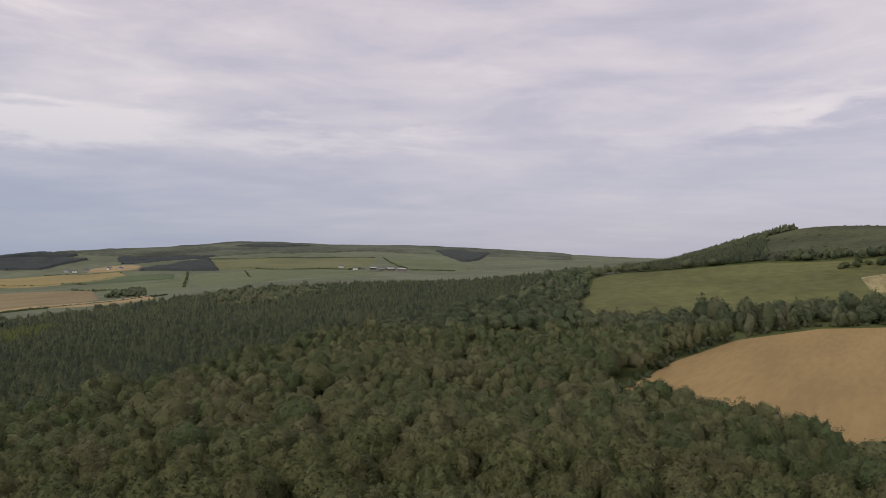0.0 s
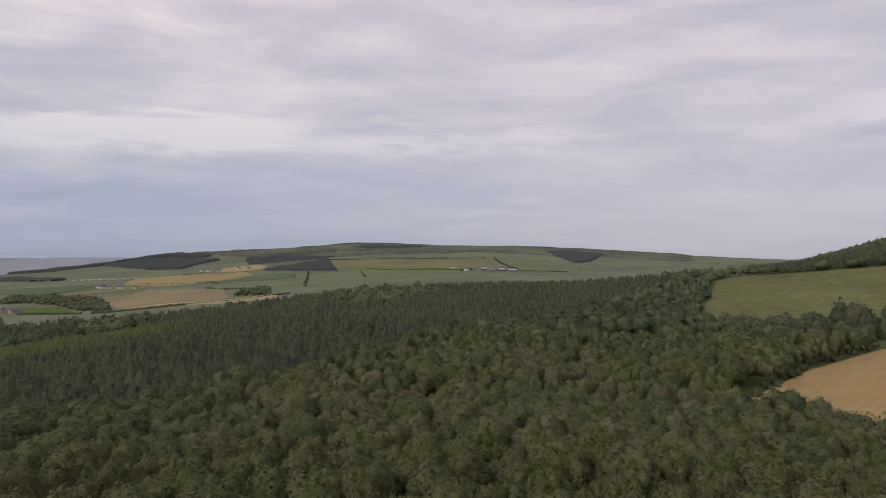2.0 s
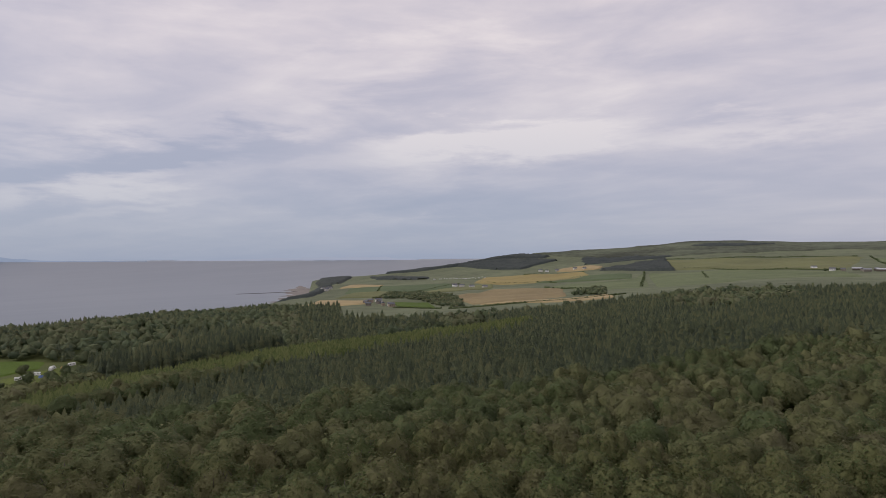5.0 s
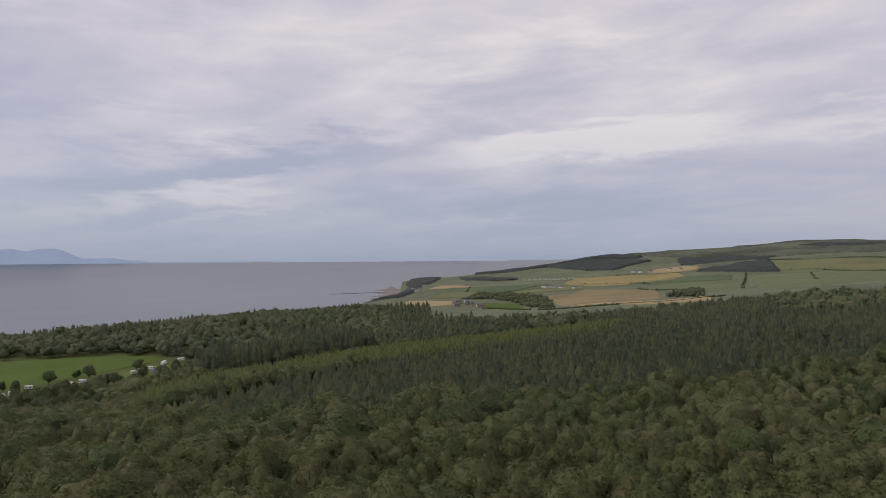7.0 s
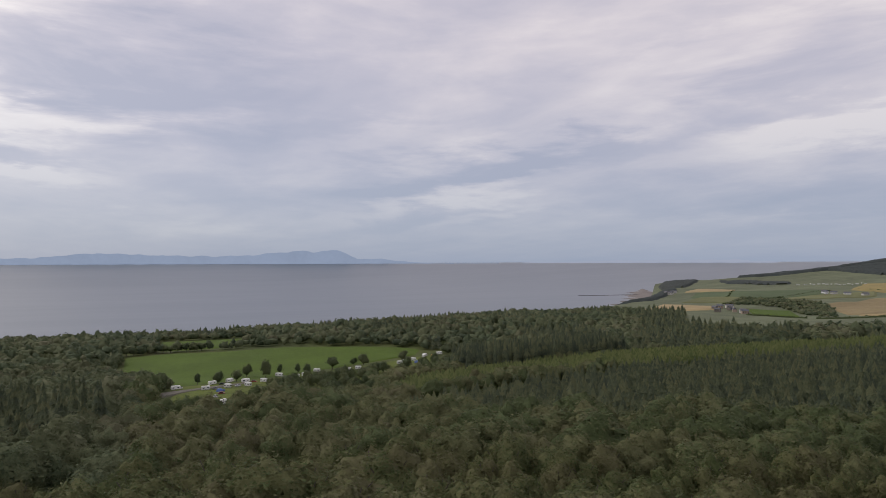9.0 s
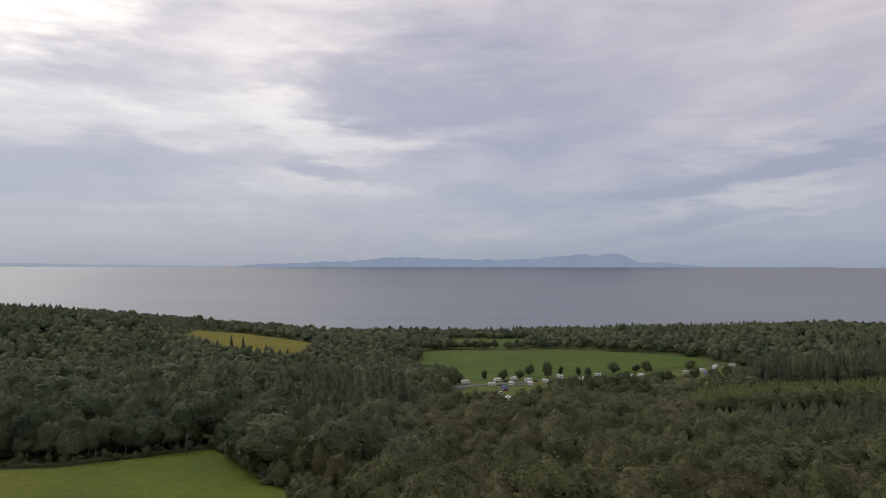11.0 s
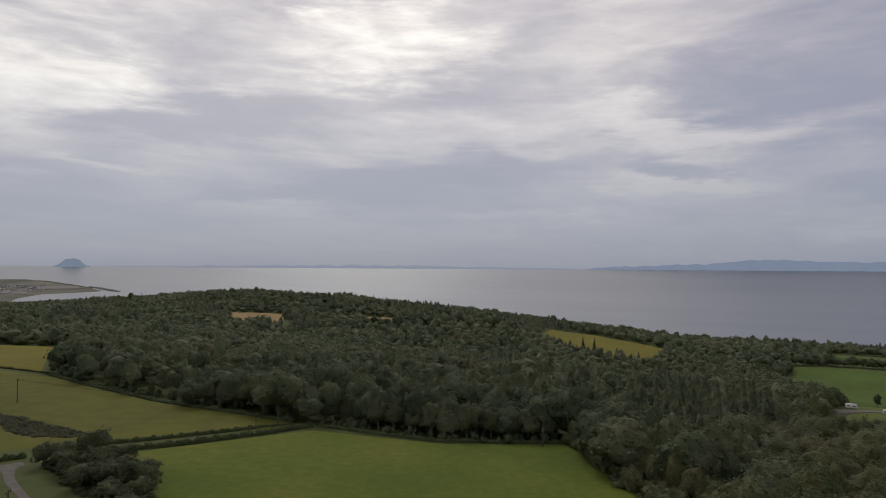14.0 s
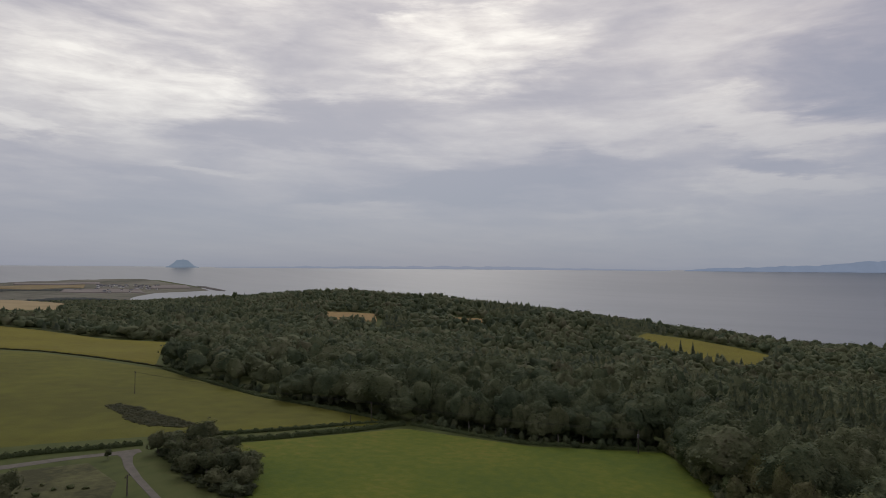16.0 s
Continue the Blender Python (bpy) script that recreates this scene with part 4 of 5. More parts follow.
# the spruce plantation
for lo, hi, step, tpl, name in ((150, 520, 5.6, SPRUCE_HI, "spruce_plantation"), (425, 1200, 7.0, SPRUCE_LOW, "spruce_plantation_behind")):
    sx, sy = spots(step, lo, hi, -20, 90, 0.44)
    k = wooded(sx, sy, SPRUCE_AREA) & ~inside(sx, sy, BROAD_PATCH) & ~inside(sx, sy, YOUNG_AREA) & ((np.hypot(sx, sy) < far_edge(sx, sy)) == (lo < 400))
    sx, sy = sx[k], sy[k]
    h = rng.uniform(7.6, 13.9, len(sx)) * np.where((sx < -250) & (sy < 580), 0.74, 1.0)
    stuff(name, "dense dark green spruce plantation with pointed tops", scatter(tpl, sx, sy, h * (2.0 if lo < 400 else 2.0), h * 1.15, sink=0.12 * h), M_NEEDLE)
sx, sy = spots(3.2, 300, 800, 20, 90, 0.45)
k = wooded(sx, sy, YOUNG_AREA)
sx, sy = sx[k], sy[k]
h = rng.uniform(7.5, 9.8, len(sx))
stuff("young_larches", "belt of young light green conifers", scatter(SPRUCE_LOW, sx, sy, h * 2.0, h), M_YOUNG)
sx, sy = spots(4.6, 300, 800, 20, 90, 0.35)
k = wooded(sx, sy, DARK_ROW)
sx, sy = sx[k], sy[k]
h = rng.uniform(18, 23.5, len(sx))
stuff("tall_spruce_row", "tall dark row of mature spruces with bare trunks", scatter(SPRUCE_HI, sx, sy, h * 0.9, h), M_NEEDLE)


def edge_shrubs(label, line, n, r0, r1, deep, mat=None):
    """Low growth that closes the foot of a wood along its edge."""
    p = along(line, 500)[rng.integers(0, 500, n)] + rng.uniform(-deep, deep, (n, 2))
    r = rng.uniform(r0, r1, n)
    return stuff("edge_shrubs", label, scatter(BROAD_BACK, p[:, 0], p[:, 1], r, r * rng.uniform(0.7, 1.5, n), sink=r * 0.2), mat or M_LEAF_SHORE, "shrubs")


edge_shrubs("shaded undergrowth behind the willows", [(-212, -168), (-216, -118), (-238, -88)], 110, 2.0, 4.2, 4)
edge_shrubs("low shrubs closing the foot of the wood by the green field", [(-200, -170), (-203, -120), (-224, -90), (-236, -78), (-200, -58), (-165, -35)], 90, 1.2, 2.6, 3.5)
edge_shrubs("dense bushes between the green field and the wood", [(-234, -82), (-205, -62), (-178, -41), (-152, -21), (-125, -3)], 120, 2.2, 4.4, 2.6, M_LEAF_FAR)
edge_shrubs("low shrubs along the foot of the dark wood", [(-200, -180), (-198, -255), (-217, -374), (-250, -440), (-330, -555)], 130, 1.4, 3.2, 4)
edge_shrubs("shrubs along the edge of the stubble field", [(70, 268), (120, 352), (184, 425), (265, 473), (330, 470)], 90, 1.4, 3.0, 3)

# ---- far woods and hedges ----
def wood_patch(name, label, area, step, tpl, mat, r0, r1, h0, h1, wide, lift=0.0, r_max=4500):
    p = np.asarray(area, float)
    n = int((p[:, 0].max() - p[:, 0].min()) / step) + 2, int((p[:, 1].max() - p[:, 1].min()) / step) + 2
    x = (p[:, 0].min() + (np.arange(n[0])[:, None] + rng.uniform(-.4, .4, n)) * step).ravel()
    y = (p[:, 1].min() + (np.arange(n[1])[None] + rng.uniform(-.4, .4, n)) * step).ravel()
    if tpl is None:
        # a closed canopy seen from afar: uneven tops over the whole patch, steep at its rim
        k = (inside(x, y, p) & (height(x, y) > 4)).astype(float)
        z = height(x, y) + k * (rng.uniform(h0, h1, len(x)) + 0.12 * h1 * np.sin(x / 31) * np.sin(y / 27)) - (1 - k) * 2.5
        f = grid_faces(*n)
        f = f[k[f].max(axis=1) > 0]
        return stuff(name, label, (np.stack([x, y, z], 1), f), mat)
    k = inside(x, y, p) & (height(x, y) > 4)
    x, y = x[k], y[k]
    h = rng.uniform(h0, h1, len(x))
    r = rng.uniform(r0, r1, len(x)) if not wide else h * wide
    return stuff(name, label, scatter(tpl, x, y, r, h, lift=lift), mat)


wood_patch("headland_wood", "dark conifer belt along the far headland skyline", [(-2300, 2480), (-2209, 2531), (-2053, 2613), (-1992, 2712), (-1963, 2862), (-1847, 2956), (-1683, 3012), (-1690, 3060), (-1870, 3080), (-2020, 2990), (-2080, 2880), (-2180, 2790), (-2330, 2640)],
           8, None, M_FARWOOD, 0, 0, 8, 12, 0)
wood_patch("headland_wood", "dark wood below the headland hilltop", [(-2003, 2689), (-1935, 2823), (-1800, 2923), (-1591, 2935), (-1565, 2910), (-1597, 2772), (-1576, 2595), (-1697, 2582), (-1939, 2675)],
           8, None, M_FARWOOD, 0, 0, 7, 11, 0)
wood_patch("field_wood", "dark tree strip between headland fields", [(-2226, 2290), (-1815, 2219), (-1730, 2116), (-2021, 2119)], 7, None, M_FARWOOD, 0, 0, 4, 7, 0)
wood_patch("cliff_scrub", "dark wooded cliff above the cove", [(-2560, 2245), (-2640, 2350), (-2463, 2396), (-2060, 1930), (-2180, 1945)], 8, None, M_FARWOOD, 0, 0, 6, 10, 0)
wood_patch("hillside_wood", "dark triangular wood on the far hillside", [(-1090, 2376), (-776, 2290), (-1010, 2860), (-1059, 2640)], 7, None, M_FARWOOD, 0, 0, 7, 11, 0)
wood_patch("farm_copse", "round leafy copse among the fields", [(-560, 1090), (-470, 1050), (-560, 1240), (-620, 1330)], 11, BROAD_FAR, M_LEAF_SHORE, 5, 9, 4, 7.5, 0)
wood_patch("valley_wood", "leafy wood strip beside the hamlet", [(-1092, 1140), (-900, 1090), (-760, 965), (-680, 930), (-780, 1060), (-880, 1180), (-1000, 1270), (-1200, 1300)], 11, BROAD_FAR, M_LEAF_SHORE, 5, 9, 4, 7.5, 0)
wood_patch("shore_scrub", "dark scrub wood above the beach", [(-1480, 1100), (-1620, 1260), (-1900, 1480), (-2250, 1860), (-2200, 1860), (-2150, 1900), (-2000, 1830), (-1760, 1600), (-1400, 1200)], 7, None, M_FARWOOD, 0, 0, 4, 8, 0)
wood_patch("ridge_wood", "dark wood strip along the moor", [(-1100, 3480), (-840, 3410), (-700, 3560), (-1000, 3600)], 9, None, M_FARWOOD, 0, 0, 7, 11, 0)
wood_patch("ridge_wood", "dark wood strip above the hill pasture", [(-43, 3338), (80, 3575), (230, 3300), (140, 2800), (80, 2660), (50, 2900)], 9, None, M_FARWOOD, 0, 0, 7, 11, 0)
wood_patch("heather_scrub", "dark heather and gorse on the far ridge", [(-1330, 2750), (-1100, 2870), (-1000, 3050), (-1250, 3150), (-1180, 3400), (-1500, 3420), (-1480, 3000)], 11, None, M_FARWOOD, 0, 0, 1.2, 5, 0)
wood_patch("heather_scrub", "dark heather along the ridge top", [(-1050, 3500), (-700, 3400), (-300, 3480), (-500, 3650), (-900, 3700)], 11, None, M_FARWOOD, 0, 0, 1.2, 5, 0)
wood_patch("bay_wood", "dark tree belt behind the pale stubble field", [(-470, -1800), (-640, -1800), (-760, -1640), (-1000, -1750), (-1080, -1950), (-800, -2050), (-500, -2000)], 20, BROAD_FAR, M_LEAF_FAR, 11, 14, 8, 11, 0)

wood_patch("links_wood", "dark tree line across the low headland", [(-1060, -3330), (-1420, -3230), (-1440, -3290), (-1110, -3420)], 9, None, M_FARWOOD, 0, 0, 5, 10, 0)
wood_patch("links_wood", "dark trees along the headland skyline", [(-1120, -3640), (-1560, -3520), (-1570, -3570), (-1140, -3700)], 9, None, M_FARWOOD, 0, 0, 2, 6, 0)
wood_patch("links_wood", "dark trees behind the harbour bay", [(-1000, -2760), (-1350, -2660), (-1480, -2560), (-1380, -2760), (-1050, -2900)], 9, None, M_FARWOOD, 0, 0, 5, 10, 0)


def hedge(label, points, wide, tall, leaf, per_m, mat=None, name="hedge"):
    """A clipped but uneven hedge along a line of points."""
    g = np.random.default_rng(int(abs(points[0][0]) + abs(points[-1][1])))
    length = float(np.hypot(*np.diff(np.asarray(points, float), axis=0).T).sum())
    n = int(length * per_m)
    line = along(points, 400)
    i = g.uniform(0, 398, n)
    a = i.astype(int)
    p = line[a] + (line[a + 1] - line[a]) * (i - a)[:, None]
    d = line[a + 1] - line[a]
    d = d / np.linalg.norm(d, axis=1)[:, None]
    side = np.stack([-d[:, 1], d[:, 0]], 1)
    ang = g.uniform(0, math.pi, n)
    gap = 0.8 + 0.28 * np.sin(i * 0.31) * np.sin(i * 0.083 + 1)
    off = np.cos(ang) * wide / 2 * g.uniform(0.8, 1.1, n)
    up = np.sin(ang) ** 0.6 * tall * gap * g.uniform(0.75, 1.08, n)
    xy = p + side * off[:, None]
    pts = np.concatenate([xy, (height(xy[:, 0], xy[:, 1]) + up)[:, None]], 1)
    nrm = np.concatenate([side * np.cos(ang)[:, None], np.sin(ang)[:, None] + 0.3], 1)
    v, f = leaf_quads(pts, nrm, leaf, 5)
    # the woody inside of the hedge
    c = along(points, max(8, int(length / 4)))
    t = np.gradient(c, axis=0)
    t = t / np.linalg.norm(t, axis=1)[:, None]
    s = np.stack([-t[:, 1], t[:, 0]], 1) * wide * 0.36
    z = height(c[:, 0], c[:, 1])
    rows = [np.concatenate([c + s * q, (z + e)[:, None]], 1) for q, e in ((1, -0.3), (0.8, tall * 0.55), (-0.8, tall * 0.55), (-1, -0.3))]
    quads = grid_faces(4, len(c))
    tri = np.concatenate([quads[:, [0, 1, 2]], quads[:, [0, 2, 3]]]) + len(v)
    me = fast_mesh(name, np.concatenate([v] + rows), np.concatenate([f, tri]), mat or M_LEAF_FAR)
    return tagged(new(name, me), label, "hedge", "hedges")


hedge("dark clipped hedge along the lane", [(-60, -221), (-82, -214), (-97, -206), (-107, -202)], 1.8, 1.7, 0.5, 60)
hedge("dark trimmed field hedge beside the green field", [(-119, -191), (-140, -181), (-170, -172), (-192, -168)], 2.2, 2.0, 0.5, 60)
hedge("gappy hedge on the lane's far side", [(-124, -201), (-150, -190), (-170, -183), (-188, -175)], 1.6, 1.5, 0.5, 45)
hedge("low hedge under the field edge trees", [(-194, -166), (-200, -120), (-214, -100), (-228, -84)], 2.4, 1.4, 0.6, 40)
hedge("dark hedge bank at the wood's edge", [(-193, -178), (-191, -255), (-210, -374)], 3.0, 1.8, 0.8, 30)
for line in ([(-856, 2222), (-505, 1294)], [(-812, 2391), (-614, 2272), (-419, 2199), (-286, 2171)], [(-1059, 2860), (-739, 2850), (-295, 2860)], [(-257, 2865), (-109, 2085)],
             [(-1319, 1896), (-1186, 1923), (-973, 1810)], [(-885, 1581), (-628, 1324)], [(-1114, 1155), (-1320, 1780)], [(-104, 2067), (36, 1991)], [(-1400, 2330), (-1110, 2290)],
             [(-1590, 1690), (-1240, 1300)], [(-650, 2180), (-500, 1720)]):
    hedge("dark hedgerow between distant fields", line, 7, 5, 4.5, 0.5)
hedge("hedgerow along the pale stubble strip", [(-690, 900), (-542, 935), (-440, 1060)], 4, 3.5, 2.2, 2)
hedge("leafy hedgerow beside the hamlet field", [(-706, 900), (-800, 880)], 4, 3, 2.2, 2)
hedge("low stone dyke with weeds between fields", [(-150, -580), (-190, -500), (-203, -440), (-213, -380)], 1.4, 1.1, 0.6, 16, M_GORSE, "dyke")


def scrub(name, label, area, n, r0, r1, mat=None):
    p = np.asarray(area, float)
    x = rng.uniform(p[:, 0].min(), p[:, 0].max(), n * 6)
    y = rng.uniform(p[:, 1].min(), p[:, 1].max(), n * 6)
    k = np.flatnonzero(inside(x, y, p))[:n]
    x, y = x[k], y[k]
    r = rng.uniform(r0, r1, len(x))
    return stuff(name, label, scatter(BROAD_FAR if n > 400 else BROAD_BACK, x, y, r, r * 0.6, sink=r * 0.15), mat or M_LEAF_FAR, "shrubs")


scrub("gorse_bank", "low dark gorse bank in the pasture", [(-129.0, -273.0), (-134.7, -273.5), (-137.0, -259.2), (-134.2, -235.4), (-134.0, -216.5), (-128.7, -214.5), (-121.1, -226.0), (-121.3, -241.4), (-124.9, -251.7)], 900, 1.1, 2.1, M_GORSE)
scrub("bramble_scrub", "low brambles in the rough grass", [(-52, -160), (-72, -160), (-80, -180), (-60, -190)], 16, 0.6, 1.5)

scrub("hill_scrub", "low dark bushes scattered over the bracken slope", [(420, 850), (500, 810), (640, 760), (820, 1000), (640, 1120), (520, 1080)], 110, 1.4, 3.6)
scrub("track_thicket", "dark thicket under the trackside trees", [(-92, -136), (-100, -136), (-117, -160), (-122, -178), (-118, -190), (-106, -191), (-98, -168)], 150, 1.2, 2.6, M_THICKET)

# ---- single trees ----
for n, (x, y, r, h) in enumerate([(-101, -172, 2.6, 6.5), (-105, -178, 3.0, 7), (-109, -186, 3.2, 8), (-113, -181, 3.2, 8), (-118, -184, 2.6, 9.5), (-103, -165, 3.0, 6.5), (-108, -170, 3.2, 8), (-113, -173, 2.8, 7),
                                  (-100, -156, 2.8, 6), (-106, -160, 3.2, 7.5), (-112, -163, 3.0, 7.5), (-117, -170, 2.4, 6), (-97, -147, 2.6, 6), (-103, -150, 3.0, 7), (-109, -154, 2.8, 6.5), (-120, -177, 2.2, 5),
                                  (-100, -140, 2.8, 6), (-95, -136, 2.4, 5.5), (-105, -189, 2.8, 6.5), (-117, -189, 2.8, 7), (-108, -180, 3.2, 7.5), (-98, -162, 2.8, 6), (-114, -157, 2.6, 6), (-105, -144, 3.0, 6.5)]):
    broadleaf_tree(n, x, y, r * 1.45 * (0.8 + 0.1 * (n * 7 % 5)), h * (0.85 + 0.09 * (n * 3 % 5)), "small dark scrubby tree beside the farm track", "trackside trees", "scrub_tree")
for n, (x, y, r, h) in enumerate([(-62, -178, 3.0, 7), (-58, -172, 2.6, 6), (-92, -193, 1.3, 3.2), (-66, -160, 1.8, 3.5)]):
    broadleaf_tree(n + 3, x, y, r, h, "small dark bushy tree in rough grass", "trackside trees", "scrub_tree")
edge = along([(-200, -170), (-203, -120), (-222, -92), (-236, -80)], 15)
for n, (x, y) in enumerate(edge):
    broadleaf_tree(n, float(x) - 4 - (n * 7 % 4), float(y), 4.4 + (n * 5 % 4) * 0.55, 10.5 + (n * 3 % 5) * 0.9, "pale green willow at the field's edge", "field edge trees", "willow_tree")
for n, (x, y) in enumerate(along([(-237, -74), (-205, -55), (-178, -34), (-158, -17), (-125, 0)], 17)):
    broadleaf_tree(n + 2, float(x) + 2.0, float(y) + 2.5, 4.2 + (n * 5 % 4) * 0.5, 10.5 + (n * 3 % 5) * 0.7, "bushy green tree at the corner of the field", "field edge trees", "edge_tree")
for n, (x, y, r, h) in enumerate([(-531, 27, 3.2, 10), (-520, 41, 5.0, 12), (-530, 55, 5.0, 11), (-560, 66, 4.6, 13.5), (-546, 79, 5.6, 16), (-568, 94, 3.2, 11), (-560, 107, 2.8, 10), (-503, 2, 6, 14), (-490, -4, 6, 13),
                                  (-575, 205, 5, 11), (-566, 138, 6.2, 13), (-578, 160, 4, 9), (-574, 168, 6, 12), (-603, 218, 5, 8), (-545, 112, 4, 10)]):
    broadleaf_tree(n + 1, x, y, r * 1.05, h, "dark leafy tree at the edge of the campsite meadow", "campsite trees", "campsite_tree")
for n, (x, y) in enumerate(along([(-440, 68), (-455, 100), (-462, 130), (-480, 165), (-500, 200), (-520, 222)], 22)):
    broadleaf_tree(n + 2, float(x) + (n * 37 % 23) - 11, float(y), 3.6 + (n * 3 % 4) * 0.6, 7.5 + (n * 5 % 4) * 1.2, "leafy tree screening the campsite pitches", "campsite trees", "campsite_tree")
for n, (x, y) in enumerate(along([(-764, -38), (-784, -5), (-790, 20), (-784, 44)], 12)):
    broadleaf_tree(n + 5, float(x) - (n * 5 % 7), float(y), 5.6 + (n * 5 % 4) * 0.8, 9.0 + (n * 3 % 4), "dark rounded tree in the belt behind the meadow", "meadow belt trees", "campsite_tree")
camp_belt = [(-318, 70), (-312, 102), (-420, 114), (-470, 150), (-500, 190), (-470, 120), (-450, 72), (-390, 60)]
cx, cy = rng.uniform(-505, -310, 400), rng.uniform(58, 195, 400)
for n, i in enumerate(np.flatnonzero(inside(cx, cy, camp_belt))[:64]):
    broadleaf_tree(n, float(cx[i]), float(cy[i]), 3.4 + (n * 7 % 5) * 0.5, 7.0 + (n * 3 % 5) * 1.0, "leafy tree in the belt before the campsite", "campsite trees", "campsite_tree")


def conifer_stem():
    bm = bmesh.new()
    bmesh.ops.create_cone(bm, cap_ends=True, segments=8, radius1=0.016, radius2=0.003, depth=1.0, matrix=Matrix.Translation((0, 0, 0.46)))
    me = bpy.data.meshes.new("trunk")
    bm.to_mesh(me)
    bm.free()
    me.materials.append(M_BARK)
    return me


CONIFER_STEM = conifer_stem()


def conifer_tree(k, x, y, tall, wide, label, group):
    """A single spruce: a straight stem inside drooping tiers."""
    root = new("spruce_tree")
    root.location = (x, y, float(height(x, y)))
    root.rotation_euler = (0, 0, k * 1.9)
    for name, me, w in (("trunk", CONIFER_STEM, tall), ("crown", SPRUCE_CROWNS[k % 6], wide * 5)):
        ob = new(name, me)
        ob.parent, ob.scale = root, (w, w, tall)
    return tagged(root, label, "tree", group)


# tall spruces before the golden field, and a dark copse by the corner of the green field
pick = random.Random(11)
for n, (x, y) in enumerate(along([(-742, -262), (-730, -236), (-712, -208), (-694, -178), (-682, -152)], 26)):
    conifer_tree(n, float(x) + pick.uniform(-9, 9), float(y) + pick.uniform(-4, 4), pick.uniform(8, 13) + (9 if n in (4, 7) else 0), pick.uniform(3.2, 4.6), "dark pointed spruce below the golden field", "field edge spruces")
for n in range(66):
    a, q = pick.uniform(0, 6.283), math.sqrt(pick.random())
    x, y = -272 + 56 * q * math.cos(a), -44 + 27 * q * math.sin(a) + 0.05 * 56 * q * math.cos(a)
    conifer_tree(n, x, y, pick.uniform(19, 25), pick.uniform(4.2, 5.6), "tall dark green spruce in a dense copse", "copse spruces")
broadleaf_tree(3, -852, -1235, 8, 26, "lone broad tree on the shore skyline", "skyline trees", "lone_tree")
broadleaf_tree(4, -832, -1246, 6, 21, "lone bushy tree on the shore skyline", "skyline trees", "lone_tree")


for n, (x, y) in enumerate(((434, 722), (441, 727), (450, 722), (458, 731), (466, 726), (474, 717), (481, 726), (489, 716))):
    broadleaf_tree(n, x, y, 4.6 + (n * 3 % 4) * 0.6, 8.5 + (n * 5 % 4), "dark bushy tree between the pasture and the hay field", "hill field trees", "farm_tree")


# ---- built things ----
def part(name, bm, mat, parent, label=""):
    me = bpy.data.meshes.new(name)
    bm.to_mesh(me)
    bm.free()
    me.materials.append(mat)
    ob = new(name, me)
    ob.parent = parent
    if label:
        tagged(ob, label)
    return ob


def box(x0, x1, y0, y1, z0, z1, bevel=0.0, bm=None):
    bm = bm or bmesh.new()
    made = bmesh.ops.create_cube(bm, size=1)["verts"]
    for v in made:
        v.co = Vector(((x0 + x1) / 2 + v.co.x * (x1 - x0), (y0 + y1) / 2 + v.co.y * (y1 - y0), (z0 + z1) / 2 + v.co.z * (z1 - z0)))
    if bevel:
        edges = list({e for v in made for e in v.link_edges})
        bmesh.ops.bevel(bm, geom=edges, offset=bevel, segments=2, affect="EDGES")
    return bm


def gable(w, d, z0, rise, over=0.3, thick=0.2):
    """Two roof slopes over a plan w by d, the ridge along x."""
    bm = bmesh.new()
    for s in (-1, 1):
        pts = [(-w / 2 - over, s * (d / 2 + over), z0 - 0.1), (w / 2 + over, s * (d / 2 + over), z0 - 0.1), (w / 2 + over, 0, z0 + rise), (-w / 2 - over, 0, z0 + rise)]
        lo = [bm.verts.new(p) for p in pts]
        hi = [bm.verts.new((p[0], p[1], p[2] + thick)) for p in pts]
        bm.faces.new(lo)
        bm.faces.new(hi)
        for k in range(4):
            bm.faces.new((lo[k], lo[(k + 1) % 4], hi[(k + 1) % 4], hi[k]))
    for s in (-1, 1):
        bm.faces.new([bm.verts.new(p) for p in ((s * w / 2, -d / 2, z0), (s * w / 2, d / 2, z0), (s * w / 2, 0, z0 + rise))])
    bmesh.ops.recalc_face_normals(bm, faces=bm.faces)
    return bm


def place(root, x, y, turn=0.0, sink=0.3):
    root.location = (x, y, float(height(x, y)) + 0.1 + 0.0014 * math.hypot(x, y) - sink)
    root.rotation_euler = (0, 0, radians(turn))
    return root


